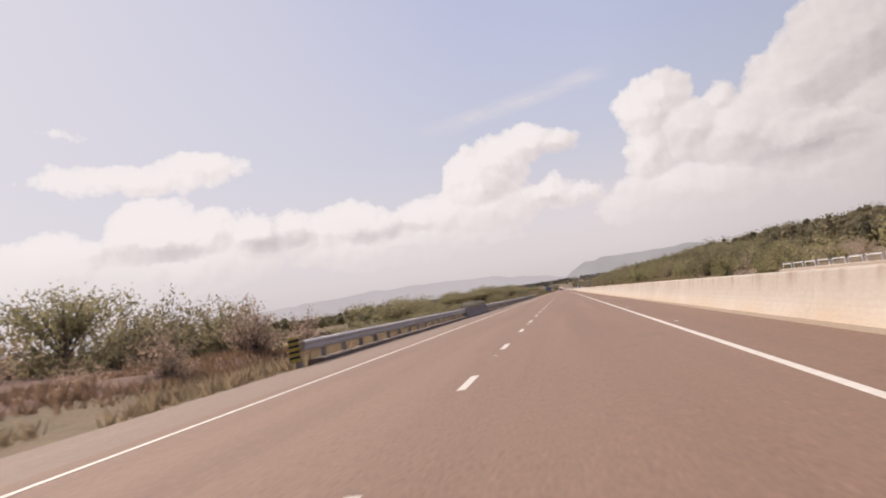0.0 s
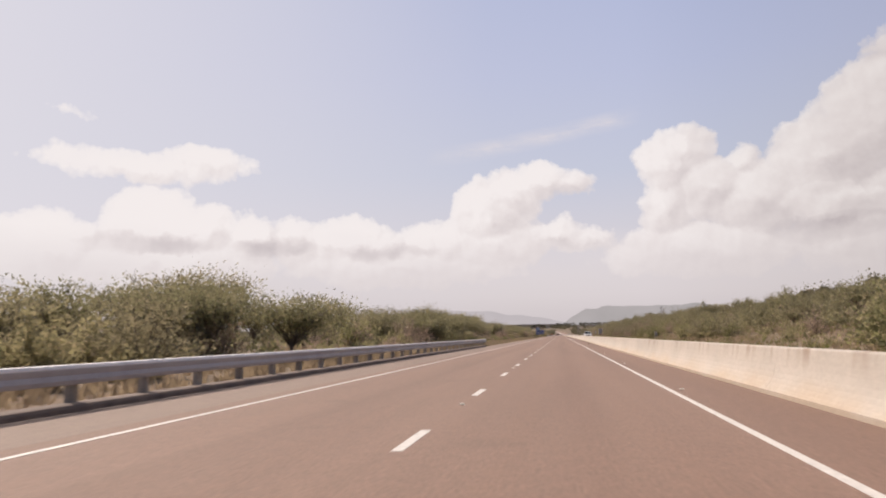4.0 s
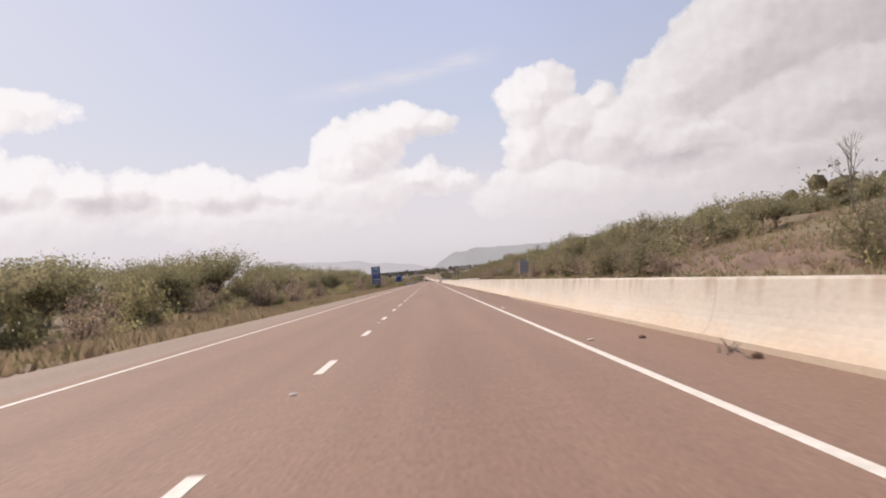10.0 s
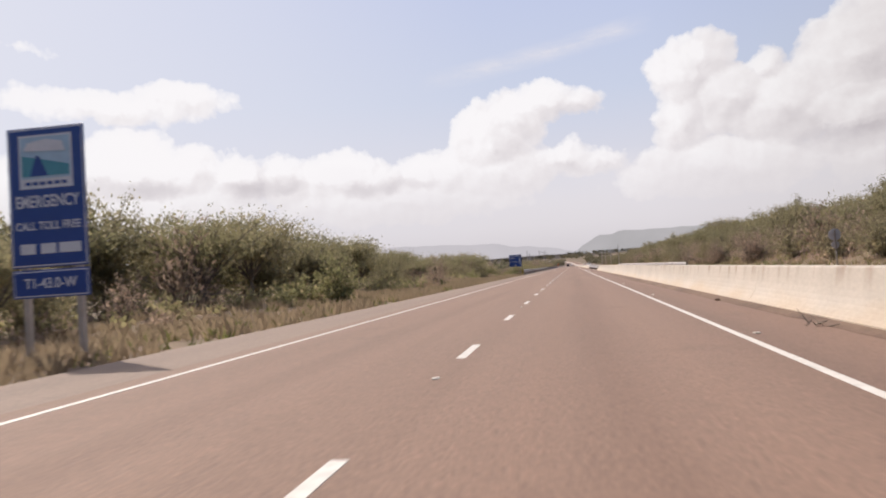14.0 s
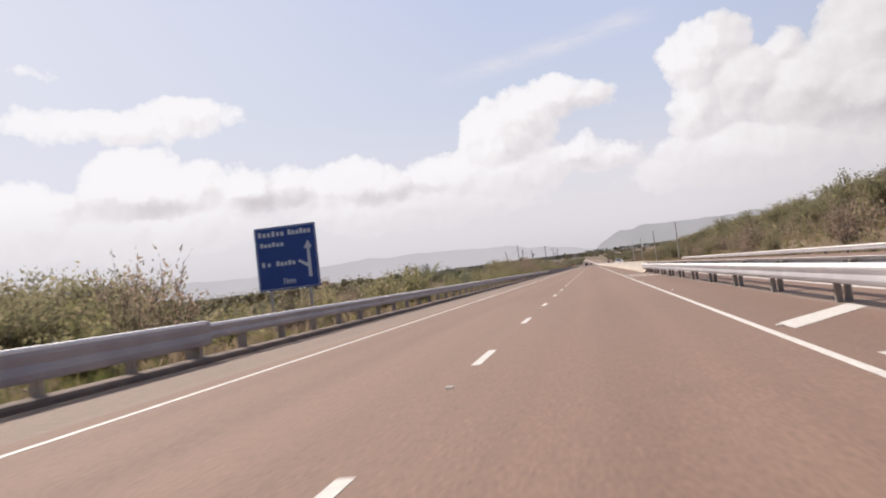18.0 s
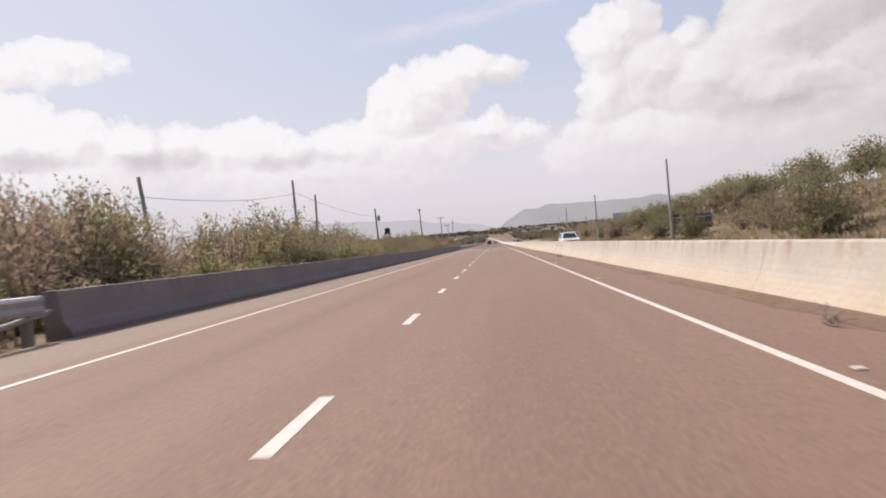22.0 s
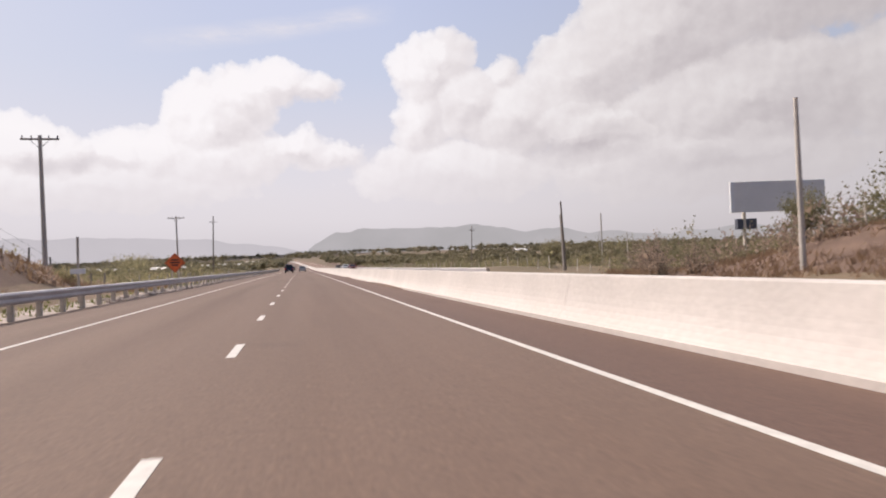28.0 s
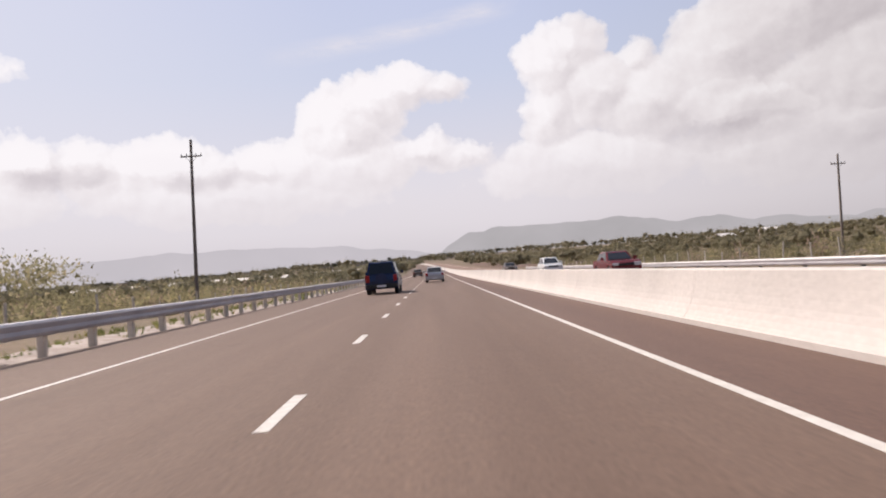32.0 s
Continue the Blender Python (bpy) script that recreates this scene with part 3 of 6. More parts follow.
for k in range(12):
    y = 0.6 + 2.2 * k
    bm = bmesh.new()
    for q in (y, y + 1.7):
        rod(bm, (0, q, 0.2), (0, q, 0.60), 0.035, 0.035, 6)
    rod(bm, (0, y - 0.03, 0.59), (0, y + 1.73, 0.59), 0.035, 0.035, 6)
    part("railing_bay", bm, M_SIGN_WHITE, root)
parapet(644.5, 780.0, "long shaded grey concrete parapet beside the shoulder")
bm = bmesh.new()
rod(bm, (-6.5, 642.2, 0.15), (-6.2, 645.0, 0.55), 0.05)
tagged(part("rail_brace", bm, M_STEEL), "slanting steel brace where rail meets parapet", "brace")

# ---- backdrop: sky dome and far mountains ----
SKY_R, SKY_EYE = 4350.0, Vector((1.4, 460.0, 1.1))


def sky_material():
    m = bpy.data.materials.new("cloudy_sky")
    m.use_nodes = True
    t = m.node_tree
    t.nodes.clear()
    uv = t.nodes.new("ShaderNodeUVMap")
    uv.uv_map = "angles"
    base = uv.outputs[0]

    def fbm(scale, detail, rough, stretch=(1, 1, 1), off=0.0):
        mp = t.nodes.new("ShaderNodeMapping")
        mp.inputs["Scale"].default_value = stretch
        mp.inputs["Location"].default_value = (off, off * 0.7, off * 0.3)
        t.links.new(base, mp.inputs[0])
        n = t.nodes.new("ShaderNodeTexNoise")
        n.inputs["Scale"].default_value, n.inputs["Detail"].default_value, n.inputs["Roughness"].default_value = scale, detail, rough
        t.links.new(mp.outputs[0], n.inputs["Vector"])
        return n

    def vec(op, p, q=None, scale=None):
        n = t.nodes.new("ShaderNodeVectorMath")
        n.operation = op
        t.links.new(p, n.inputs[0])
        if q is not None:
            if isinstance(q, tuple):
                n.inputs[1].default_value = q
            else:
                t.links.new(q, n.inputs[1])
        if scale is not None:
            n.inputs["Scale"].default_value = scale
        return n.outputs[0]

    raw = t.nodes.new("ShaderNodeSeparateXYZ")
    t.links.new(base, raw.inputs[0])
    warp = vec("SCALE", vec("SUBTRACT", fbm(0.30, 7, 0.62).outputs[1], (0.5, 0.5, 0.5)), scale=2.6)
    # azimuth, elevation, half width, half height of each cloud mass, in degrees
    flat_clouds = [(-36.5, 14.2, 8.0, 1.35), (-31.4, 14.9, 4.8, 1.45), (-42.6, 17.8, 1.9, 0.55), (-56, 16, 8, 3)]
    left_bank = [(-43.0, 7.2, 5.0, 3.2), (-35.3, 9.0, 4.6, 3.9), (-31.0, 9.2, 2.6, 2.6), (-27.6, 8.6, 2.6, 2.5), (-23.6, 8.2, 2.8, 2.3), (-18.6, 8.4, 3.4, 2.6), (-12.4, 8.4, 2.6, 2.0), (-9.8, 8.2, 2.6, 2.1), (-15.4, 8.2, 2.5, 1.9), (-21.2, 8.2, 2.4, 2.0), (-53, 10, 6, 4)]
    tower = [(-6.0, 10.8, 3.8, 3.6), (-4.0, 12.7, 3.4, 2.7), (-2.2, 13.5, 3.6, 2.0), (1.0, 13.3, 3.0, 1.3), (-5.6, 8.4, 5.8, 2.8), (-0.2, 8.9, 2.8, 1.7), (3.0, 8.6, 3.0, 1.2)]
    right_heap = [(9.9, 14.6, 2.9, 2.9), (11.6, 15.6, 2.5, 2.3), (9.4, 11.0, 2.5, 3.2), (13.2, 12.2, 3.2, 2.9), (15.9, 14.1, 1.55, 1.6), (16.8, 11.0, 4.6, 3.2), (22.0, 13.4, 4.6, 4.2),
                  (27.5, 16.4, 6.2, 4.6), (36.0, 18.4, 9.5, 4.2), (24.0, 10.4, 6.5, 2.6), (34.0, 11.0, 9.5, 4.6), (47, 11, 9, 5), (31, 21, 6, 2.5)]
    low_bank = [(-36, 6.4, 12, 2.6), (-14, 6.4, 12, 2.2), (12, 7.0, 9, 2.6), (30, 7.0, 12, 3.2)]
    # shaded undersides: azimuth, elevation, half width, half height, depth
    bellies = [(22.5, 8.2, 5.5, 1.3, 0.32), (31.0, 7.0, 6.0, 1.2, 0.28), (-36.0, 7.9, 6.0, 1.2, 0.45), (-25.5, 8.0, 4.0, 1.0, 0.40), (-16.0, 7.6, 4.5, 1.0, 0.34), (12.0, 12.0, 2.6, 2.6, 0.08), (30.0, 13.5, 7.0, 1.6, 0.10), (0.0, 12.4, 2.6, 0.7, 0.10), (1.5, 8.2, 2.5, 0.6, 0.10)]

    def field(shift, masses):
        at = vec("ADD", base, shift)
        sp = t.nodes.new("ShaderNodeSeparateXYZ")
        t.links.new(vec("ADD", at, warp), sp.inputs[0])
        f = None
        for a, e, ra, re in masses:
            x = calc(t, "MULTIPLY_ADD", sp.outputs[0], 1 / ra, -a / ra)
            y = calc(t, "MULTIPLY_ADD", sp.outputs[1], 1 / re, -e / re)
            q = calc(t, "SQRT", calc(t, "MULTIPLY_ADD", x, x, calc(t, "MULTIPLY", y, y)))
            q = calc(t, "MULTIPLY_ADD", q, -min(ra, re), min(ra, re))
            f = q if f is None else calc(t, "SMOOTH_MAX", f, q, 0.35)
        heap = None
        for size, weight in ((0.40, 0.70), (1.0, 0.38), (2.4, 0.17)):
            vo = t.nodes.new("ShaderNodeTexVoronoi")
            vo.feature = "SMOOTH_F1"
            vo.inputs["Scale"].default_value, vo.inputs["Smoothness"].default_value = size, 0.35
            wob = vec("ADD", at, vec("SCALE", warp, scale=0.35))
            t.links.new(wob, vo.inputs["Vector"])
            h = calc(t, "MULTIPLY_ADD", vo.outputs["Distance"], -weight, weight * 0.56)
            heap = h if heap is None else calc(t, "ADD", heap, h)
        return calc(t, "ADD", f, heap)

    front = [(21.6, 10.2, 3.4, 1.5), (25.0, 9.6, 2.4, 1.1), (34.0, 8.0, 3.0, 1.4), (-0.3, 9.3, 2.2, 1.2), (2.8, 8.9, 2.4, 0.9), (-18.6, 9.2, 2.6, 1.6), (-12.3, 9.0, 2.0, 1.2), (-35.0, 10.4, 3.6, 2.2), (-28.0, 9.4, 2.2, 1.4), (9.6, 15.6, 2.4, 2.0), (15.9, 14.4, 1.3, 1.2), (-2.0, 14.2, 2.8, 1.2)]
    cloud_at = t.nodes.new("ShaderNodeSeparateXYZ")
    t.links.new(vec("ADD", base, warp), cloud_at.inputs[0])
    masses = flat_clouds + left_bank + tower + right_heap + low_bank
    f = field((0.0, 0.0, 0.0), masses)
    lit = field((-0.42, 0.5, 0.0), masses)
    puff = ramp(t, field((0.0, 0.0, 0.0), front), [(0.0, (0,) * 3), (0.35, (0.11,) * 3), (1.2, (0.09,) * 3)])
    cover = ramp(t, calc(t, "MULTIPLY", f, 1.0), [(0.0, (0,) * 3), (0.10, (0.40,) * 3), (0.38, (0.92,) * 3), (0.9, (1,) * 3)])
    wisp_n = fbm(0.35, 6, 0.7, (0.35, 1.2, 1), 4.0)
    streak = calc(t, "ABSOLUTE", calc(t, "SUBTRACT", calc(t, "MULTIPLY_ADD", raw.outputs[0], 0.155, 17.7), raw.outputs[1]))
    along = ramp(t, calc(t, "MULTIPLY_ADD", raw.outputs[0], 1 / 40, 0.5), [(0.20, (0,) * 3), (0.34, (1,) * 3), (0.62, (1,) * 3), (0.70, (0,) * 3)])
    wisps = calc(t, "MULTIPLY", calc(t, "MULTIPLY", ramp(t, wisp_n.outputs[0], [(0.36, (0.05,) * 3), (0.62, (0.75,) * 3)]), along), ramp(t, streak, [(0.0, (1,) * 3), (1.0, (0,) * 3)]))
    relief = calc(t, "MULTIPLY_ADD", calc(t, "SUBTRACT", f, lit), 0.27, 0.72)
    relief = calc(t, "ADD", relief, puff)
    lowgrey = ramp(t, fbm(0.15, 5, 0.55, (0.6, 1.6, 1), 9.0).outputs[0], [(0.46, (0.0,) * 3), (0.70, (0.12,) * 3)])
    far_side = ramp(t, calc(t, "MULTIPLY_ADD", raw.outputs[0], 1 / 120, 0.5), [(0.52, (0.0,) * 3), (0.66, (0.10,) * 3), (0.80, (0.26,) * 3)])
    sunward = ramp(t, calc(t, "MULTIPLY_ADD", raw.outputs[0], 1 / 120, 0.5), [(0.10, (0.22,) * 3), (0.42, (0.0,) * 3)])
    for a, e, ra, re, depth in bellies:
        x = calc(t, "MULTIPLY_ADD", cloud_at.outputs[0], 1 / ra, -a / ra)
        y = calc(t, "MULTIPLY_ADD", cloud_at.outputs[1], 1 / re, -e / re)
        q = calc(t, "MULTIPLY_ADD", x, x, calc(t, "MULTIPLY", y, y))
        relief = calc(t, "SUBTRACT", relief, ramp(t, q, [(0.0, (depth,) * 3), (1.0, (0,) * 3)]))
    lum = calc(t, "ADD", calc(t, "SUBTRACT", calc(t, "SUBTRACT", relief, lowgrey), far_side), sunward)
    cloud = ramp(t, lum, [(0.05, (0.60, 0.545, 0.56)), (0.35, (0.74, 0.685, 0.69)), (0.6, (0.88, 0.825, 0.82)), (0.85, (1.0, 0.96, 0.95))])
    elev = calc(t, "MULTIPLY", raw.outputs[1], 1 / 38)
    blue = ramp(t, elev, [(0.0, (0.80, 0.74, 0.75)), (0.2, (0.74, 0.72, 0.77)), (0.38, (0.60, 0.65, 0.79)), (0.6, (0.53, 0.59, 0.80)), (1.0, (0.42, 0.50, 0.76))])
    glow = ramp(t, calc(t, "MULTIPLY_ADD", raw.outputs[0], 1 / 120, 0.5), [(0.05, (0.95,) * 3), (0.30, (0.5,) * 3), (0.45, (0.15,) * 3), (0.62, (0.0,) * 3)])
    blue = mix(t, glow, blue, (0.83, 0.82, 0.88))
    col = mix(t, wisps, blue, (0.84, 0.80, 0.82))
    col = mix(t, cover, col, cloud)
    veil_n = fbm(0.10, 4, 0.5, (1, 2.2, 1), 1.0).outputs[0]
    vl = calc(t, "MULTIPLY", calc(t, "ADD", raw.outputs[1], calc(t, "MULTIPLY_ADD", veil_n, 5.0, -2.5)), 1 / 16)
    veil = ramp(t, vl, [(0.12, (0.95,) * 3), (0.34, (0.62,) * 3), (0.58, (0.0,) * 3)])
    hz = ramp(t, calc(t, "MULTIPLY", raw.outputs[1], 1 / 10), [(0.0, (0.645, 0.60, 0.62)), (0.35, (0.775, 0.725, 0.735)), (1.0, (0.90, 0.85, 0.855))])
    col = mix(t, veil, col, hz)
    thick = ramp(t, calc(t, "MULTIPLY_ADD", raw.outputs[0], 1 / 120, 0.5), [(0.56, (1,) * 3), (0.70, (0.90, 0.895, 0.885)), (0.84, (0.80, 0.795, 0.785))])
    col = mix(t, 1.0, col, thick, "MULTIPLY")
    em = t.nodes.new("ShaderNodeEmission")
    t.links.new(col, em.inputs[0])
    em.inputs[1].default_value = 1.0
    out = t.nodes.new("ShaderNodeOutputMaterial")
    t.links.new(em.outputs[0], out.inputs[0])
    return m


def sky_dome():
    bm = bmesh.new()
    lay = bm.loops.layers.uv.new("angles")
    az, el = np.arange(-80, 80.1, 4.0), np.arange(-3, 37.1, 2.5)
    grid = [[bm.verts.new(SKY_EYE + SKY_R * Vector((math.sin(radians(a)) * math.cos(radians(e)), math.cos(radians(a)) * math.cos(radians(e)), math.sin(radians(e))))) for a in az] for e in el]
    for j in range(len(el) - 1):
        for i in range(len(az) - 1):
            q = bm.faces.new((grid[j][i], grid[j + 1][i], grid[j + 1][i + 1], grid[j][i + 1]))
            for l, (a, e) in zip(q.loops, ((az[i], el[j]), (az[i], el[j + 1]), (az[i + 1], el[j + 1]), (az[i + 1], el[j]))):
                l[lay].uv = (a, e)
    ob = part("backdrop_sky", bm, sky_material())
    return tagged(ob, "hazy blue sky with heaped white cumulus clouds", "sky", kind="structure")


sky_dome()


def far_ridge(name, dist, heights, c_low, c_high, label, rough=0.25, seed=0.0):
    """A hazy mountain ridge round the horizon; heights: (azimuth, elevation) along its crest in degrees."""
    az = np.arange(-75, 75.1, 0.5)
    cr = np.interp(az, [h[0] for h in heights], [h[1] for h in heights])
    verts, faces = [], []
    rings = 7
    for k in range(rings):
        for a, c in zip(az, cr):
            s = k / (rings - 1)
            w = rough * noise.fractal(Vector((a * 0.35 + seed, s * 2.2, seed)), 0.9, 2.0, 5)
            e = -0.8 + (c + 0.8 + w * min(c, 1.0)) * s ** 0.8
            r = dist * (1 + 0.05 * s + 0.012 * noise.noise(Vector((a * 0.5, s * 3, seed))))
            verts.append((SKY_EYE.x + r * math.sin(radians(a)), SKY_EYE.y + r * math.cos(radians(a)), SKY_EYE.z + r * math.tan(radians(e))))
    n = len(az)
    for k in range(rings - 1):
        for i in range(n - 1):
            faces.append((k * n + i, k * n + i + 1, (k + 1) * n + i + 1, (k + 1) * n + i))
    # Haze and daylight are put into the ridge's glowing colour; no lamp reaches it.
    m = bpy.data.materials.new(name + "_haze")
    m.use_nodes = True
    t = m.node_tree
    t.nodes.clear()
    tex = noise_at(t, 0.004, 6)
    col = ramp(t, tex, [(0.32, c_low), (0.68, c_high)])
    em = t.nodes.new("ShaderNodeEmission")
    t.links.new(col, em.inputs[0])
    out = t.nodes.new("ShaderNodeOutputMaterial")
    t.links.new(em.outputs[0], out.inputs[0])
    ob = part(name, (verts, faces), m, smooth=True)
    return tagged(ob, label, "mountains", kind="structure")


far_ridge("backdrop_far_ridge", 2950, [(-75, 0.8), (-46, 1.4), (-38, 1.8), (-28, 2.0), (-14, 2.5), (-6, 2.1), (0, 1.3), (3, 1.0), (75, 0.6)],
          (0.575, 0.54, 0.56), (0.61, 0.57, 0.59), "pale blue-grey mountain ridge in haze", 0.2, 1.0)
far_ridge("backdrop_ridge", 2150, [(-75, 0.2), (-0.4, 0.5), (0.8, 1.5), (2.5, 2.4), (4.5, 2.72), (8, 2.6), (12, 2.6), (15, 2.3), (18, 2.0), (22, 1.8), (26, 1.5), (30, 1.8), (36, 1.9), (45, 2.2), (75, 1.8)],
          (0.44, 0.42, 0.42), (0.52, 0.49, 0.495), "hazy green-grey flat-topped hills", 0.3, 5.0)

# ---- plants ----
rng = random.Random(11)


def leaf_cloud(centres, count, size, flat=0.55, seed=1, core=0.0):
    """Verts and faces of many small leaf sprays round the given (centre, radius) clumps, with a lumpy core in each."""
    r = random.Random(seed)
    verts, faces = [], []
    total = sum(c[1] ** 2 for c in centres)
    for c, rad in centres:
        if core:
            i = len(verts)
            spin = r.uniform(0, 6.28)
            for ring, (z, q) in enumerate(((0.85, 0.45), (0.25, 1.0), (-0.55, 0.8))):
                for k in range(6):
                    a = spin + ring * 0.5 + k * math.pi / 3
                    s = core * rad * r.uniform(0.75, 1.15)
                    verts.append(Vector((c[0] + math.cos(a) * q * s, c[1] + math.sin(a) * q * s, c[2] + z * s * flat)))
            for k in range(6):
                n = (k + 1) % 6
                faces += [(i + k, i + 6 + k, i + n), (i + n, i + 6 + k, i + 6 + n), (i + 6 + k, i + 12 + k, i + 6 + n), (i + 6 + n, i + 12 + k, i + 12 + n)]
            faces.append(tuple(i + k for k in range(6)))
        for _ in range(max(int(count * rad ** 2 / total), 3)):
            d = Vector((r.gauss(0, 1), r.gauss(0, 1), r.gauss(0, 1))).normalized()
            p = Vector(c) + d * rad * r.uniform(0.55, 1.15)
            p.z = c[2] + (p.z - c[2]) * flat
            s = size * r.uniform(0.55, 1.5)
            e1 = Vector((r.gauss(0, 1), r.gauss(0, 1), r.gauss(0, 0.5))).normalized()
            e2 = e1.cross(Vector((r.gauss(0, 1), r.gauss(0, 1), r.gauss(0, 1)))).normalized()
            i = len(verts)
            w = r.uniform(0.3, 0.55)
            verts += [p - e1 * s * 0.4 + e2 * s * w, p + e1 * s * 0.6, p - e1 * s * 0.4 - e2 * s * w]
            faces.append((i, i + 1, i + 2))
    return verts, faces


def spray(verts, faces, p, along, size, slim, r):
    """One small pointed leaf spray at p."""
    e1 = (along + Vector((r.gauss(0, 0.7), r.gauss(0, 0.7), r.gauss(0, 0.5)))).normalized()
    e2 = e1.cross(Vector((r.gauss(0, 1), r.gauss(0, 1), r.gauss(0, 1)))).normalized()
    i = len(verts)
    verts += [p - e1 * size * 0.45 + e2 * size * slim, p + e1 * size * 0.65, p - e1 * size * 0.4 - e2 * size * slim]
    faces.append((i, i + 1, i + 2))


def shrub_kind(name, label, height, width, mat, seed, leaves, leaf, twiggy=0.3, stems=18, bole=0.0, umbrella=False, group="roadside scrub", slim=0.32):
    """A shrub or small tree: many arching stems, each feathered with small leaf sprays towards its tip."""
    r = random.Random(seed)
    root = new(name)
    tagged(root, label, "tree" if height > 4.2 else "shrub", group)
    root["tall"] = height
    bm = bmesh.new()
    verts, faces = [], []
    foot = Vector((0, 0, height * bole))
    if bole:
        rod(bm, (0, 0, -0.4), foot + Vector((0, 0, 0.2)), 0.026 * height, 0.018 * height, 6)
    lobes = [(r.uniform(0, 6.28), r.uniform(0.75, 1.15)) for _ in range(5)]
    each = leaves / stems
    for s in range(stems):
        a = 2 * math.pi * s / stems * 2.618 + r.uniform(-0.3, 0.3)
        rho = math.sqrt((s + 0.5) / stems)
        lobe = 1 + 0.28 * sum(math.cos(a - la) * (lw - 0.9) for la, lw in lobes)
        out = width * 0.5 * rho * lobe * r.uniform(0.8, 1.1)
        if umbrella:
            top = height * r.uniform(0.86, 1.0) * (1 - 0.16 * rho ** 2)
        else:
            top = height * r.uniform(0.78, 1.05) * (1 - 0.80 * rho ** 2.6) * lobe
        tip = Vector((math.cos(a) * out, math.sin(a) * out, top))
        base = foot + Vector((r.uniform(-0.06, 0.06), r.uniform(-0.06, 0.06), -0.3 if not bole else 0))
        bend = base.lerp(tip, 0.5) + Vector((0, 0, height * (0.10 if umbrella else 0.16) * rho))
        r0 = height * 0.009
        rod(bm, base, bend, r0, r0 * 0.7, 3)
        rod(bm, bend, tip, r0 * 0.7, r0 * 0.2, 3)
        for _ in range(int(2 * twiggy + 0.5)):
            q = bend.lerp(tip, r.uniform(0.4, 1.0))
            rod(bm, q, q + Vector((r.uniform(-1, 1), r.uniform(-1, 1), r.uniform(0.2, 1.2))) * width * 0.09, r0 * 0.25, r0 * 0.1, 3)
        for _ in range(int(each)):
            u = r.uniform(0.34, 1.06) if umbrella else 1.06 - 0.98 * r.random() ** 1.1
            p = base.lerp(bend, u * 2) if u < 0.5 else bend.lerp(tip, u * 2 - 1)
            along = (tip - bend).normalized() + Vector((0, 0, 0.3))
            w = width * (0.105 - 0.02 * u if umbrella else 0.075 + 0.05 * (1 - u))
            p = p + Vector((r.gauss(0, 1), r.gauss(0, 1), r.gauss(0, 0.35 if umbrella else 0.8))).normalized() * w * r.uniform(0.1, 1.7)
            inner = r.random() < 0.14 and u < 0.72
            if p.z > -0.1:
                spray(verts, faces, p, along, leaf * (1.9 if inner else r.uniform(0.6, 1.4)), slim * (1.5 if inner else 1.0), r)
    if height > 1.2:
        part("trunk", bm, M_BARK, root)
    else:
        bm.free()
    part("crown", (verts, faces), mat, root)
    return root


def bare_kind(name, label, height, width, seed):
    r = random.Random(seed)
    root = new(name)
    tagged(root, label, "tree", "roadside scrub")
    bm = bmesh.new()

    def grow(p, d, length, rad, depth):
        e = p + d * length
        rod(bm, p, e, rad, rad * 0.65, 5 if depth < 2 else 3)
        if depth == 4:
            return
        for _ in range(3 if depth else 4):
            nd = (d + Vector((r.uniform(-1, 1), r.uniform(-1, 1), r.uniform(-0.1, 0.7))) * 0.62).normalized()
            grow(p + d * length * r.uniform(0.6, 1.0), nd, length * r.uniform(0.5, 0.75), rad * 0.5, depth + 1)
    grow(Vector((0, 0, -0.3)), Vector((0, 0, 1)), height * 0.42, height * 0.02, 0)
    part("trunk", bm, M_POST, root)
    return root


def kinds_of(fine):
    """The kinds of plants; fine: with many small leaves, for those near the road."""
    n, s = (1.0, 1.0) if fine else (0.42, 1.3)
    return {
        "olive": [shrub_kind("thorn_shrub", "dense olive-green thorn shrub in roadside scrub", 3.1, 4.2, M_LEAF_A, 21 + k, int(5400 * n), 0.090 * s, 0.8, 22, slim=0.36) for k in range(4)],
        "green": [shrub_kind("leafy_shrub", "leafy green shrub on the verge", 2.2, 3.0, M_LEAF_B, 31 + k, int(3200 * n), 0.10 * s, 0.4, 18, slim=0.4) for k in range(3)],
        "dry": [shrub_kind("dry_shrub", "sparse dry brownish shrub with bare twigs", 2.7, 3.2, M_LEAF_C, 41 + k, int(2200 * n), 0.11 * s, 2.2 if fine else 0.8, 20, slim=0.24) for k in range(3)],
        "tree": [shrub_kind("scrub_tree", "small rounded tree above the scrub", 5.0, 5.6, M_LEAF_CANOPY, 51 + k, int(7000 * n), 0.13 * s, 0.6, 28, 0.2, slim=0.36) for k in range(3)],
        "acacia": [shrub_kind("acacia_tree", "flat-topped acacia tree with open crown", 4.4, 6.6, M_LEAF_CANOPY, 61 + k, int(8200 * n), 0.112 * s, 1.0, 30, 0.25, True, slim=0.36) for k in range(2)],
        "low": [shrub_kind("low_bush", "low weedy bush at the edge of the shoulder", 0.95, 1.6, M_LEAF_B, 71 + k, int(1100 * n), 0.085 * s, 0.2, 12, slim=0.36) for k in range(3)],
        "weed": [shrub_kind("dry_weed", "low dry weed clump beside the road", 0.7, 1.3, M_LEAF_C, 81 + k, int(800 * n), 0.085 * s, 0.3, 12, slim=0.2) for k in range(2)],
    }


KINDS, COARSE = kinds_of(True), kinds_of(False)
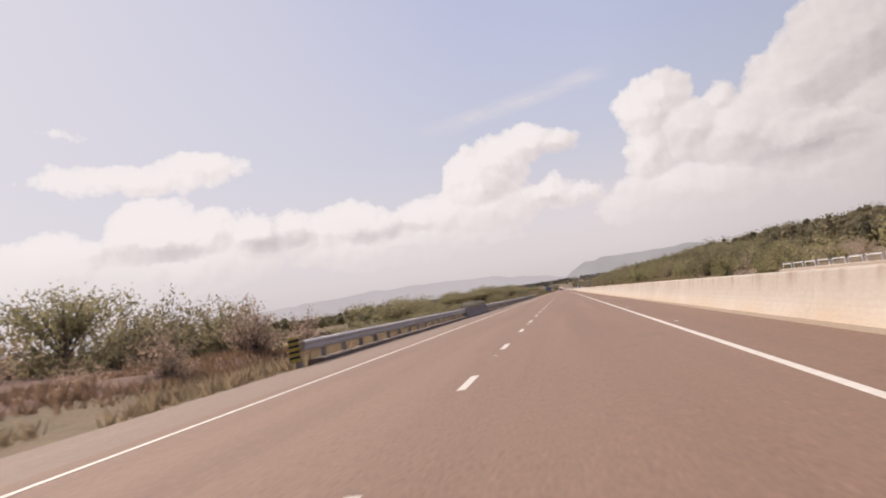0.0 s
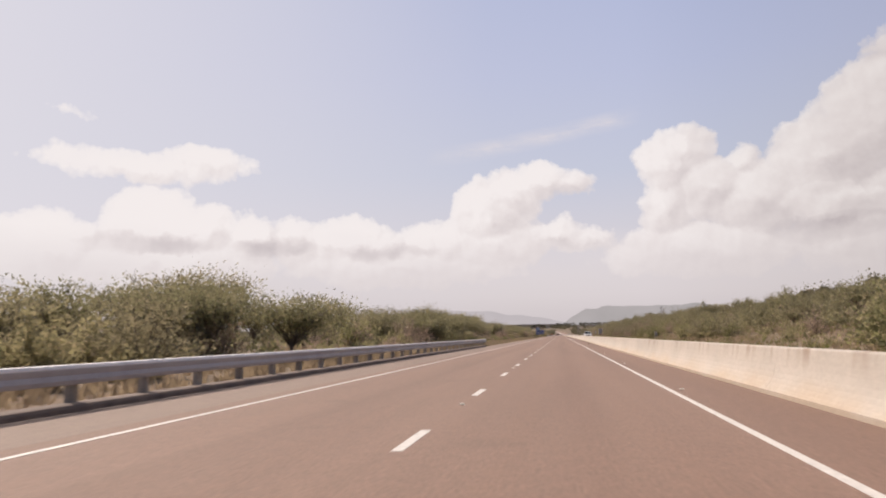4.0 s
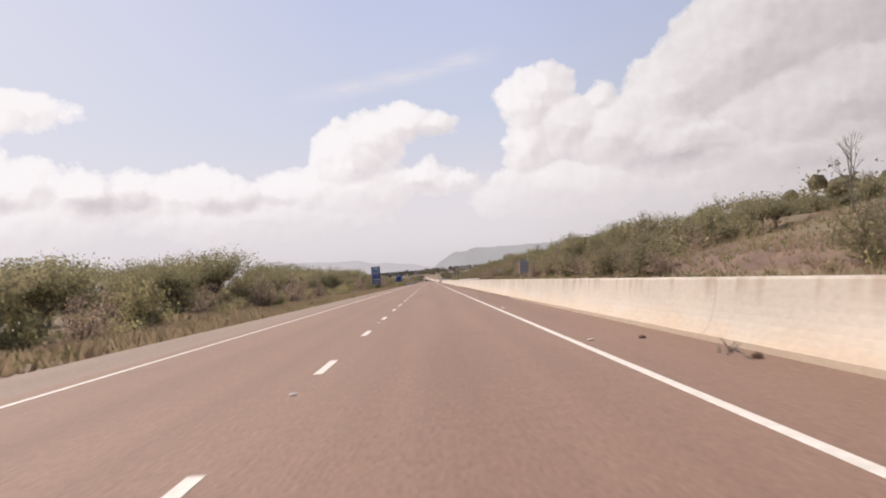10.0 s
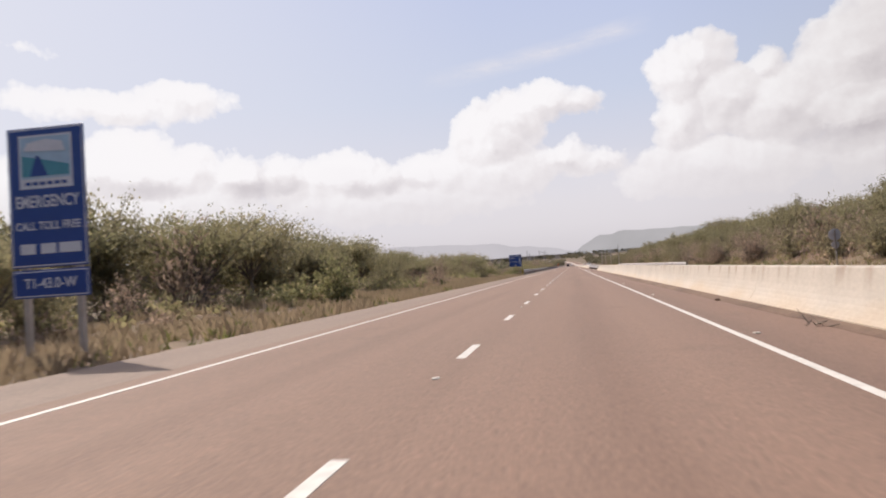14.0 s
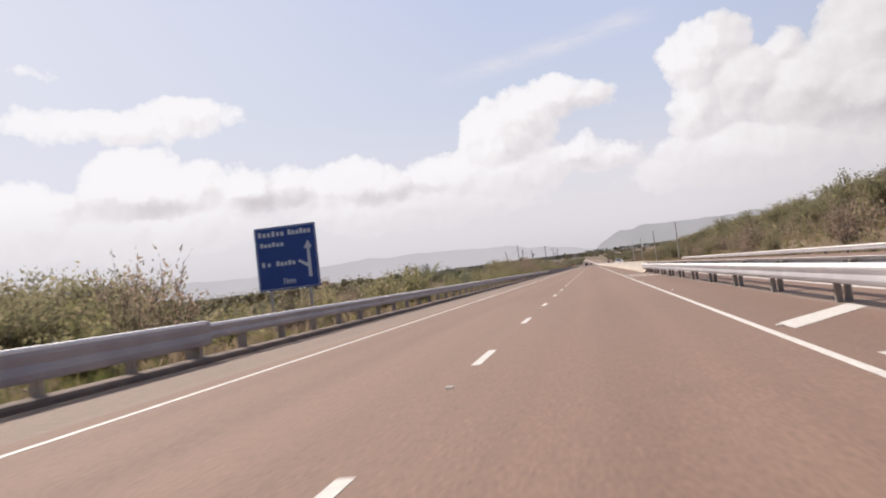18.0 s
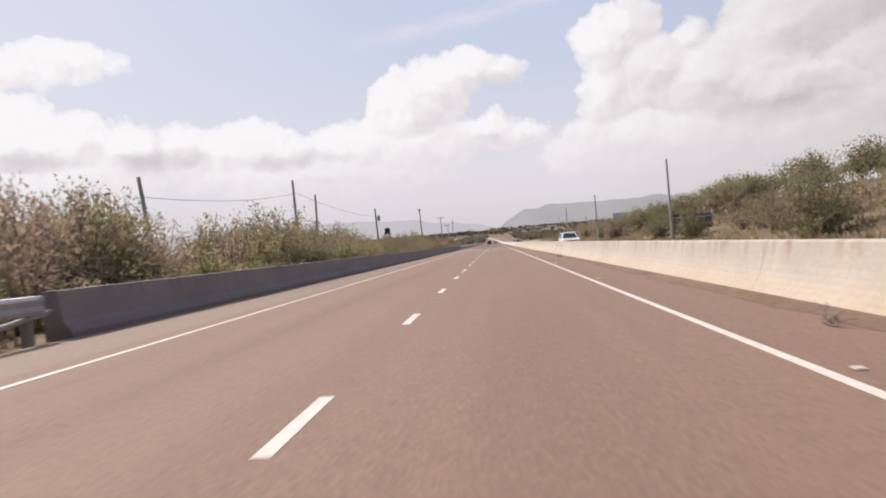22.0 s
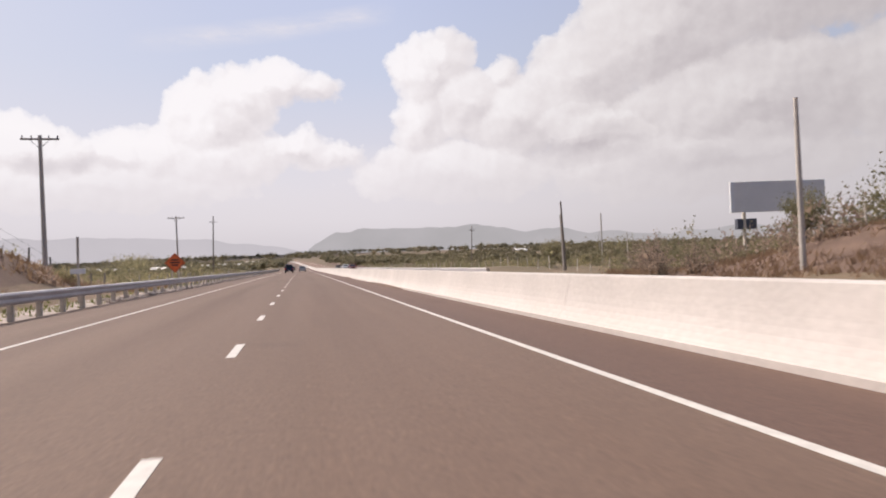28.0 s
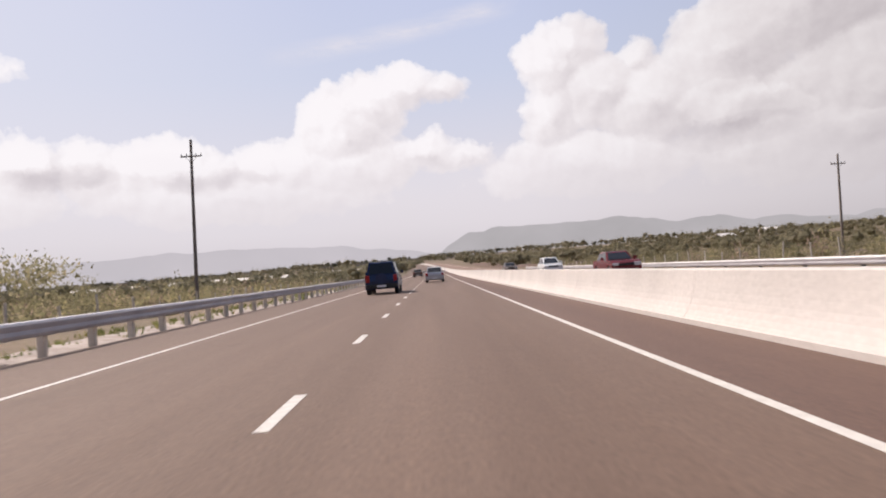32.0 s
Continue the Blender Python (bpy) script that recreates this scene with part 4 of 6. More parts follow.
for k, kinds in enumerate([*KINDS.values(), *COARSE.values()]):
    for j, ob in enumerate(kinds):
        ob.location = (-300 - 14 * j, 60 + 14 * k, land(-300 - 14 * j, 60 + 14 * k))
bare_a = bare_kind("bare_tree", "leafless pale tree with fine branches on the hill", 6.6, 4.0, 5)
bare_a.location = (34.0, 349.5, land(34.0, 349.5))
SOWN = []


def plant(kind, x, y, scale=1.0, tall=1.0):
    s = scale * rng.uniform(0.8, 1.2)
    SOWN.append((kind, rng.randrange(12), x, y, rng.uniform(0, 360), s, s * tall * rng.uniform(0.85, 1.15)))


def plant_top(kind, x, y, top, broad=1.0):
    """One plant whose crown ends at the given height."""
    s = max(top - land(x, y), 0.8) / KINDS[kind][0]["tall"]
    SOWN.append((kind, rng.randrange(12), x, y, rng.uniform(0, 360), s * broad, s))


def belt(y0, y1, x0, x1, spacing, mixd, scale=1.0, tall=1.0):
    """Scatter plants over a strip with about the given spacing."""
    n = int((y1 - y0) * abs(x1 - x0) / spacing ** 2)
    kinds, w = list(mixd), list(mixd.values())
    for _ in range(n):
        x, y = rng.uniform(x0, x1), rng.uniform(y0, y1)
        if 590 < y < 634 and -24 < x < -9.5 and mixd.get("low", 0) < 9 and rng.random() < 0.95:
            continue
        if noise.noise(Vector((x * 0.06, y * 0.06, 4.4))) > -0.42:
            plant(rng.choices(kinds, w)[0], x, y, scale * (1 + 0.35 * noise.noise(Vector((x * 0.09, y * 0.09, 9.1)))), tall)


FINE = {"olive": 80, "green": 80, "dry": 80, "tree": 20, "acacia": 80, "low": 60, "weed": 50}


def grow_all(limit=200):
    """The plants nearest the road as things; the rest of each kind joined as one thicket."""
    rest = {}
    for kind in KINDS:
        mine = sorted((p for p in SOWN if p[0] == kind), key=lambda p: min(abs(p[2] + 6), abs(p[2] - 12)))
        for i, (_, pick, x, y, turn, s, sz) in enumerate(mine):
            src = (KINDS if i < FINE[kind] else COARSE)[kind][pick % len(KINDS[kind])]
            m = pose(x, y, land(x, y), 0, 0, turn)
            if i < (330 if kind == "acacia" else limit):
                copy_thing(src, m).scale = (s, s, sz)
            else:
                rest.setdefault(kind, []).append((pick, m @ Matrix.Diagonal((s, s, sz, 1))))
    for kind, spots in rest.items():
        src = COARSE[kind]
        crowns = [next(c for c in ob.children if c.name.startswith("crown")) for ob in src]
        name, mat = src[0].name.split(".")[0], crowns[0].data.materials[0]
        arrays = []
        for c in crowns:
            me = c.data
            co = np.empty(len(me.vertices) * 3)
            me.vertices.foreach_get("co", co)
            leaf = co.reshape(-1, 3, 3)[::6]
            mid = leaf.mean(axis=1, keepdims=True)
            leaf = (mid + (leaf - mid) * 1.4).reshape(-1, 3)
            arrays.append(np.c_[leaf, np.ones(len(leaf))])
        verts = np.concatenate([(arrays[pick % len(src)] @ np.array(m).T)[:, :3] for pick, m in spots])
        ob = part(name + "_thicket", (verts.tolist(), np.arange(len(verts)).reshape(-1, 3).tolist()), mat)
        tagged(ob, "thicket of scrub set back from the road", "scrub", kind="stuff")


# left of the road
belt(21, 33, -27, -12.0, 2.1, {"dry": 4, "olive": 5}, 0.74)
belt(4, 30, -20, -9.2, 2.6, {"weed": 6, "dry": 1}, 0.8)
belt(48, 128, -46, -15, 3.6, {"olive": 4, "acacia": 2, "green": 2, "dry": 1}, 0.74)
belt(34, 128, -13.5, -7.6, 2.2, {"low": 5, "weed": 5}, 0.9)
belt(34, 52, -34, -12, 3.0, {"low": 4, "weed": 5}, 1.2)
belt(128, 190, -18, -10.5, 3.3, {"olive": 4, "green": 3, "acacia": 2, "dry": 1}, 0.82)
belt(186, 520, -12.6, -9.0, 2.6, {"weed": 6, "low": 5, "green": 1, "dry": 1}, 0.85)
belt(192, 520, -17.5, -12.8, 3.0, {"acacia": 4, "olive": 6, "green": 1, "dry": 1}, 0.74)
belt(190, 520, -25, -17.5, 4.2, {"acacia": 5, "tree": 2, "olive": 1}, 0.84)
belt(126, 190, -46, -18, 4.0, {"acacia": 3, "olive": 4, "green": 1, "dry": 1}, 0.85)
belt(520, 640, -13, -8.4, 2.8, {"green": 4, "low": 5, "dry": 2}, 0.8)
belt(520, 640, -40, -13, 3.8, {"olive": 4, "green": 4, "dry": 1}, 0.85)
belt(640, 775, -10.5, -7.6, 2.0, {"green": 5, "dry": 3, "low": 4}, 0.75)
belt(646, 704, -15, -9.6, 2.2, {"dry": 4, "olive": 3, "green": 3}, 1.12)
belt(640, 778, -20, -10.5, 2.9, {"green": 6, "dry": 1, "olive": 5}, 0.92)
belt(790, 865, -40, -16, 6.0, {"dry": 1, "weed": 5, "low": 2}, 0.7)
belt(880, 1060, -50, -17, 3.4, {"green": 5, "olive": 4, "dry": 2}, 0.95, 0.95)
belt(850, 1060, -30, -12.5, 2.4, {"weed": 4, "low": 4}, 1.1)
belt(860, 1100, -90, -46, 9.0, {"olive": 4, "tree": 1, "green": 2}, 0.95)
belt(128, 520, -18, -10.2, 1.9, {"low": 5, "weed": 4}, 1.2)
belt(640, 775, -14, -8.5, 1.8, {"low": 6, "weed": 3}, 1.15)
belt(52, 128, -30, -13, 2.4, {"low": 5, "weed": 4}, 1.3)
belt(36, 128, -60, -28, 3.0, {"low": 4, "weed": 3, "olive": 2, "dry": 1}, 1.1)
belt(525, 645, -40, -12, 2.6, {"low": 5, "weed": 3}, 1.3)
belt(606, 645, -42, -24.5, 2.8, {"olive": 4, "green": 3}, 0.95)
belt(575, 650, -60, -25, 3.0, {"olive": 5, "green": 4, "low": 3}, 1.0)
belt(592, 642, -24, -10.5, 2.4, {"low": 9, "green": 5}, 0.95)
# right of the opposite carriageway
belt(50, 300, 18.5, 36, 2.5, {"low": 4, "weed": 4, "green": 1}, 1.15)
belt(590, 634, -22, -9.5, 2.2, {"low": 9, "weed": 6}, 1.0)
belt(90, 300, 19.5, 30, 4.2, {"olive": 4, "green": 2, "dry": 2, "weed": 1})
belt(120, 310, 36, 54, 4.6, {"acacia": 4, "tree": 3, "olive": 2}, 0.56)
belt(310, 400, 36, 54, 4.6, {"acacia": 4, "tree": 3, "olive": 2}, 0.62)
belt(400, 560, 36, 54, 4.6, {"olive": 2, "tree": 3, "acacia": 4}, 0.86)
belt(560, 765, 34, 54, 4.6, {"olive": 2, "tree": 3, "acacia": 4}, 0.85)
belt(90, 400, 27, 37, 3.6, {"acacia": 4, "olive": 4, "tree": 2, "dry": 1}, 0.60)
belt(400, 730, 27, 37, 3.8, {"acacia": 4, "olive": 4, "tree": 2, "dry": 1}, 0.75)
belt(722, 768, 25, 38, 3.2, {"tree": 3, "acacia": 3, "olive": 3}, 0.85)
belt(300, 560, 18.5, 32, 2.4, {"weed": 4, "low": 4, "dry": 4, "olive": 3}, 1.05)
belt(560, 765, 19, 32, 2.7, {"weed": 4, "dry": 4, "olive": 3, "low": 3, "green": 1}, 0.95)
belt(785, 850, 19.5, 50, 2.0, {"dry": 5, "weed": 9, "low": 2, "olive": 1}, 0.8)
belt(835, 870, 22, 60, 3.6, {"olive": 4, "green": 3, "weed": 3, "dry": 2}, 0.6)
belt(790, 862, -26, -9.0, 1.9, {"weed": 9, "low": 1}, 0.85)
belt(870, 1100, 26, 90, 4.6, {"olive": 5, "green": 4, "dry": 1}, 0.75)
for x, y, k, s in ((33, 828, "acacia", 0.7), (38, 842, "acacia", 0.75), (-30, 124, "tree", 1.2), (-17.3, 231.4, "dry", 1.6), (38.3, 412, "tree", 0.9), (-22, 150, "olive", 1.1), (-19, 412, "acacia", 0.95), (-22, 124, "acacia", 1.0), (-23.5, 615.0, "olive", 1.55), (-18.5, 24.5, "acacia", 0.85), (-15, 27, "olive", 0.95), (-12.6, 26.5, "olive", 0.9)):
    plant(k, x, y, s)
plant("acacia", 31.9, 889, 0.5, 1.35)
belt(824, 848, 24, 36, 2.6, {"olive": 3, "dry": 3, "weed": 3}, 0.8)
for x, y, k, s in ((-15, 541, "olive", 1.1), (-17, 545, "olive", 1.2), (-13.5, 538, "olive", 1.05), (-19, 550, "olive", 1.1), (-17.5, 537, "acacia", 0.8), (-19.5, 541, "acacia", 0.85), (-16, 535, "olive", 1.1), (-14.5, 203, "acacia", 0.9), (-17, 206, "olive", 1.15), (-13.5, 200, "dry", 1.1)):
    plant(k, x, y, s)

# crowns that stand out over the scrub
for x, y, top in ((-28.0, 121.7, 3.8), (-31.2, 122.5, 3.7), (-15.0, 207, 4.7), (-17.0, 215, 4.7), (-20, 236, 5.3), (-20, 264, 5.7), (-16.0, 251.7, 4.3), (-17.0, 259, 5.4), (-17.5, 267, 5.1),
                  (-18, 301, 4.9), (-17, 311, 4.2), (-17.5, 318, 4.2), (-15.5, 329, 3.5), (-18, 351, 3.7), (-18, 403, 4.9), (-16, 389, 3.4), (-17, 398, 3.4), (-16, 412, 4.3), (-18, 431, 4.5), (-14.5, 436.5, 4.5), (-15.5, 443, 4.8),
                  (-16, 459, 4.0), (-17, 480, 3.8), (-13.5, 507, 3.5), (-14.5, 510.5, 3.8), (-15.5, 515, 3.9), (-16, 530, 2.9), (-18, 543, 2.9), (-18, 664, 4.3), (84, 977, 6.7), (-38, 987, 5.5), (-43, 999, 6.0), (-34, 967, 4.6)):
    plant_top("acacia", x, y, top)
for x, y, top in ((-10.4, 649.6, 3.4), (-10.6, 652, 3.4), (-11.5, 656, 3.8), (-10.8, 664, 3.3), (-12.5, 661, 3.2), (-14, 295, 4.6), (-14, 434, 4.0), (-14.2, 539.5, 3.3), (-14.5, 542, 3.4), (-13.2, 504, 3.4), (36, 406, 9.9), (29, 440, 8.2)):
    plant_top("dry", x, y, top, 0.8)
for x, y, top in ((-26, 622, 4.0), (-24.5, 619, 3.7)):
    plant_top("tree", x, y, top, 0.7)
for x, y, top in ((-11.8, 718.5, 2.9), (-12.2, 733, 3.4), (-12.0, 739, 3.5), (-12.4, 747, 4.1), (-12.6, 752, 3.8), (-12.0, 757, 3.2), (-11.4, 711, 2.6), (-11.6, 725, 2.9), (-12.5, 505, 2.5), (-13.0, 508, 2.8), (-14.0, 514, 3.0), (-12.6, 518, 2.4), (-12.2, 500, 2.3), (-13.4, 511.5, 2.7), (-12.4, 496, 2.3), (-13.0, 491, 2.4), (-15.0, 521, 2.8), (-13.5, 526, 2.5)):
    plant_top("olive", x, y, top, 0.95)
plant_top("acacia", 28.5, 842, 4.5, 0.5)


grow_all()


def far_woods(name, regions, label, seed, mat=None):
    """Far scrub as one mass of leaf clumps."""
    r = random.Random(seed)
    verts, faces = [], []
    for x0, x1, y0, y1, count, h in regions:
        for _ in range(count):
            x, y = r.uniform(x0, x1), r.uniform(y0, y1)
            z = land(x, y)
            rad = h * r.uniform(0.5, 0.9)
            cl = [((x + r.uniform(-1, 1) * rad, y + r.uniform(-1, 1) * rad, z + h * r.uniform(0.2, 0.75)), rad * r.uniform(0.5, 0.9)) for _ in range(4)]
            v, f = leaf_cloud(cl, 150, 0.08 * h, 0.9, r.randrange(10 ** 6), 0.5)
            i = len(verts)
            verts += v
            faces += [tuple(q + i for q in g) for g in f]
    ob = part(name, (verts, faces), mat or M_LEAF_FAR)
    return tagged(ob, label, "scrub", kind="stuff")


far_woods("far_scrub", [(-150, -36, 10, 135, 800, 2.3), (-120, -34, 110, 760, 620, 4.0), (-260, -60, 700, 1500, 500, 4.5), (-60, -8, 1060, 1500, 260, 3.5)], "distant olive scrub over the plain beside the road", 3)
far_woods("hill_scrub", [(50, 120, 110, 730, 620, 4.5), (60, 320, 880, 1500, 650, 4.5), (22, 80, 1100, 1600, 300, 4.0)], "dense scrub over the hill beyond the opposite carriageway", 4, M_LEAF_HILL)
far_woods("plain_scrub", [(-900, 900, 1500, 2600, 600, 9.0), (-700, -150, 60, 1500, 320, 7.0)], "far hazy belt of trees across the plain", 5)


def grass(name, strips, label, mat, seed):
    r = random.Random(seed)
    verts, faces = [], []
    for x0, x1, y0, y1, count, h in strips:
        for _ in range(count):
            x, y = r.uniform(x0, x1), r.uniform(y0, y1)
            if noise.noise(Vector((x * 0.5, y * 0.2, seed))) < -0.25:
                continue
            z = land(x, y) - 0.03
            for _ in range(4):
                a, hh, w = r.uniform(0, 6.28), h * r.uniform(0.5, 1.3), r.uniform(0.02, 0.05)
                lx, ly = math.cos(a) * hh * 0.5, math.sin(a) * hh * 0.5
                ox, oy = r.uniform(-0.12, 0.12), r.uniform(-0.12, 0.12)
                i = len(verts)
                verts += [(x + ox - w, y + oy, z), (x + ox + w, y + oy, z), (x + ox + lx, y + oy + ly, z + hh)]
                faces.append((i, i + 1, i + 2))
    ob = part(name, (verts, faces), mat)
    return tagged(ob, label, "grass", kind="stuff")


grass("verge_grass", [(-9.5, -6.6, -10, 60, 3600, 0.3), (-16, -6.6, 30, 190, 10000, 0.36), (-12.5, -6.1, 190, 520, 21000, 0.34), (-10, -6.7, 520, 645, 4500, 0.35), (-10, -6.6, 645, 780, 4200, 0.5), (17.6, 36, 100, 780, 22000, 0.5)],
      "dry yellowish grass along the verge", M_GRASS_DRY, 1)
grass("red_bank_grass", [(-13.5, -8.5, -8, 34, 3800, 0.38), (-22, -8.6, 784, 864, 9000, 0.38), (18.8, 44, 782, 848, 13000, 0.42)], "dry reddish grass over the earth banks", M_GRASS_RED, 3)
grass("green_verge_grass", [(-10.0, -6.3, 190, 520, 2200, 0.26), (-10, -6.8, 520, 640, 3000, 0.3), (-9, -6.7, 780, 1000, 1500, 0.22), (17.2, 34, 100, 760, 9000, 0.4)],
      "patchy green grass along the verge", M_GRASS_GREEN, 2)

# ---- poles and wires ----


def pole(x, y, top, mat, label, lean=(0.0, 0.0), r=0.15, arms=(), box_at=None, foot=None):
    """A utility pole; arms: heights below the top of crossarms with their half lengths."""
    root = new("utility_pole")
    z0 = land(x, y) if foot is None else foot
    root.location = (x, y, z0)
    h = top - z0
    tagged(root, label, "utility pole", "utility poles")
    tip = Vector((lean[0], lean[1], h))
    bm = bmesh.new()
    rod(bm, (0, 0, -0.5), tip, r, r * 0.62, 10)
    part("shaft", bm, mat, root, smooth=False)
    for down, half in arms:
        p = tip * ((h - down) / h)
        bm = bmesh.new()
        box(bm, p.x - half, p.x + half, p.y - 0.05, p.y + 0.05, p.z - 0.06, p.z + 0.06, 0.01)
        part("crossarm", bm, M_POLE_WOOD, root)
        for sx in (-0.92, -0.45, 0.45, 0.92):
            bm = bmesh.new()
            rod(bm, (p.x + sx * half, p.y, p.z + 0.05), (p.x + sx * half, p.y, p.z + 0.24), 0.035, 0.05, 6)
            part("insulator", bm, M_STEEL, root)
        for s in (-1, 1):
            bm = bmesh.new()
            rod(bm, (p.x + s * half * 0.55, p.y - 0.06, p.z - 0.03), (p.x, p.y - 0.08, p.z - 0.65), 0.018, 0.018, 4)
            part("brace", bm, M_STEEL, root)
    if box_at is not None:
        p = tip * ((h - box_at) / h)
        bm = bmesh.new()
        rod(bm, (p.x + 0.42, p.y, p.z - 0.4), (p.x + 0.42, p.y, p.z + 0.35), 0.24, 0.24, 12)
        part("transformer", bm, M_SIGN_BACK, root, "grey transformer can")
        bm = bmesh.new()
        box(bm, p.x + 0.05, p.x + 0.4, p.y - 0.05, p.y + 0.05, p.z - 0.06, p.z + 0.02)
        part("bracket", bm, M_STEEL, root)
        bm = bmesh.new()
        rod(bm, (p.x + 0.42, p.y, p.z + 0.35), (p.x + 0.40, p.y, p.z + 0.62), 0.04, 0.03, 6)
        part("bushing", bm, M_STEEL, root)
    return root.location + tip


WOOD, CONC = M_POLE_WOOD, M_POLE_CONC
for x, y, top in ((17.8, 653.8, 7.2), (17.6, 697.2, 7.5), (17.6, 742.6, 7.3), (17.8, 788.9, 7.5), (20.2, 832.3, 7.1)):
    pole(x, y, top, CONC, "bare pale round pole beyond the opposite carriageway", (rng.uniform(-0.1, 0.1), 0), 0.13)
pole(26.4, 872, 6.7, WOOD, "dark bare pole behind the opposite verge", (-0.3, 0), 0.13)
pole(27.4, 875, 5.6, CONC, "pale bare pole behind the opposite verge", (-0.2, 0), 0.10)
for x, y, top in ((54.0, 913, 5.1), (38.1, 888.7, 6.6), (111.7, 1048.3, 11.0), (104.6, 1063.8, 5.3)):
    pole(x, y, top, CONC, "pale fence-line pole in the scrub", (0, 0), 0.12)
far_r = pole(50.3, 1003.4, 11.5, WOOD, "tall dark utility pole with a short crossarm", (0.4, 0), 0.17, ((1.2, 0.9),))
tops = [pole(-15.6, 666.6, 5.7, CONC, "leaning grey wooden pole among bushes", (-0.75, 0), 0.15),
        pole(-16.2, 693.7, 8.0, CONC, "grey wooden pole among bushes", (-0.25, 0), 0.16),
        pole(-15.8, 698.6, 7.0, CONC, "shorter grey pole beside a taller one", (0.05, 0), 0.15),
        pole(-16.1, 735.4, 7.5, WOOD, "dark pole with a transformer near its top", (-0.3, 0), 0.15, (), 1.5),
        pole(-15.3, 790.9, 10.0, WOOD, "tall dark utility pole on the bank", (-0.4, 0), 0.16, ((0.2, 0.35),)),
        pole(-16.0, 859.8, 10.7, CONC, "tall grey utility pole with a wide crossarm", (-0.2, 0), 0.19, ((0.25, 1.2),)),
        pole(-18.2, 924.4, 10.0, CONC, "grey utility pole with a wide crossarm", (-0.2, 0), 0.17, ((0.3, 1.25),)),
        pole(-20.1, 984.1, 14.5, WOOD, "tall dark utility pole with a crossarm near its top", (0.35, 0), 0.19, ((1.5, 0.95),))]


def wire(a, b, sag, name="overhead_wire"):
    cu = bpy.data.curves.new(name, "CURVE")
    cu.dimensions, cu.bevel_depth, cu.bevel_resolution = "3D", 0.014, 1
    sp = cu.splines.new("POLY")
    sp.points.add(12)
    for k in range(13):
        s = k / 12
        p = Vector(a).lerp(Vector(b), s)
        sp.points[k].co = (p.x, p.y, p.z - 4 * sag * s * (1 - s), 1)
    tmp = bpy.data.objects.new(name, cu)
    me = bpy.data.meshes.new_from_object(tmp)
    me.materials.clear()
    me.materials.append(M_WIRE)
    bpy.data.objects.remove(tmp)
    ob = new(name, me)
    tagged(ob, "thin dark overhead wire between two poles", "wire", "overhead wires")


for a, b, sag in ((tops[1], tops[3], 0.5), (tops[0], tops[1], 0.4)):
    wire(a - Vector((0, 0, 1.0)), b - Vector((0, 0, 1.2)), sag)

# ---- fences ----


def fence(pts, label, spacing, height, mat, strands=3):
    """Posts with wire strands along a line of points."""
    root = new("wire_fence")
    root.location = (0, 0, 0)
    tagged(root, label, "fence")
    first, spots = None, []
    for (x0, y0), (x1, y1) in zip(pts, pts[1:]):
        n = max(int(math.hypot(x1 - x0, y1 - y0) / spacing), 1)
        for k in range(n):
            spots.append((x0 + (x1 - x0) * k / n, y0 + (y1 - y0) * k / n))
    for i, (x, y) in enumerate(spots):
        x += rng.uniform(-0.15, 0.15)
        mm = pose(x, y, land(x, y) - 0.2, rng.gauss(0, 2), rng.gauss(0, 3), rng.uniform(0, 90)) @ Matrix.Diagonal((1, 1, rng.uniform(0.85, 1.15), 1))
        if first is None:
            bm = bmesh.new()
            rod(bm, (0, 0, 0), (0, 0, height), 0.06, 0.05, 6)
            first = part("post", bm, mat, root)
            first.matrix_basis = mm
        else:
            again(first, "post", mm, root)
    for s in range(strands):
        verts, edges = [], []
        z = height * (0.35 + 0.27 * s)
        bm = bmesh.new()
        for (x0, y0), (x1, y1) in list(zip(spots, spots[1:])):
            if abs(y1 - y0) < spacing * 2:
                rod(bm, (x0, y0, land(x0, y0) + z), (x1, y1, land(x1, y1) + z), 0.006, 0.006, 3)
        part("strand", bm, M_WIRE, root)


fence([(-11.5, 792), (-12.5, 830), (-12.0, 862)], "leaning wire fence on weathered posts along the bank", 3.2, 1.4, M_POST, 3)
fence([(-12.0, 866), (-12.5, 960), (-13.0, 1040)], "wire fence on pale posts beside the gravel verge", 3.0, 1.35, M_POST_PALE, 2)
fence([(27.5, 806), (27, 850), (26, 900), (24, 960), (24, 1050)], "wire fence on pale posts beyond the opposite carriageway", 3.2, 1.4, M_POST_PALE, 2)

# ---- signs ----


def letters(text, size, mat, parent, x, z, y, name="lettering", squeeze=1.0):
    cu = bpy.data.curves.new(name, "FONT")
    cu.body, cu.size, cu.align_x, cu.align_y, cu.extrude, cu.offset = text, size, "CENTER", "CENTER", 0.002, size * 0.018
    tmp = bpy.data.objects.new(name, cu)
    me = bpy.data.meshes.new_from_object(tmp)
    bpy.data.objects.remove(tmp)
    me.transform(Matrix.Translation((x, y, z)) @ Matrix.Rotation(radians(90), 4, "X") @ Matrix.Diagonal((squeeze, 1, 1, 1)))
    me.materials.clear()
    me.materials.append(mat)
    ob = new(name, me)
    ob.parent = parent
    return ob


def plate(name, x0, x1, z0, z1, y, mat, parent, thick=0.02, bevel=0.006, label=""):
    bm = bmesh.new()
    box(bm, x0, x1, y, y + thick, z0, z1, bevel)
    return part(name, bm, mat, parent, label)


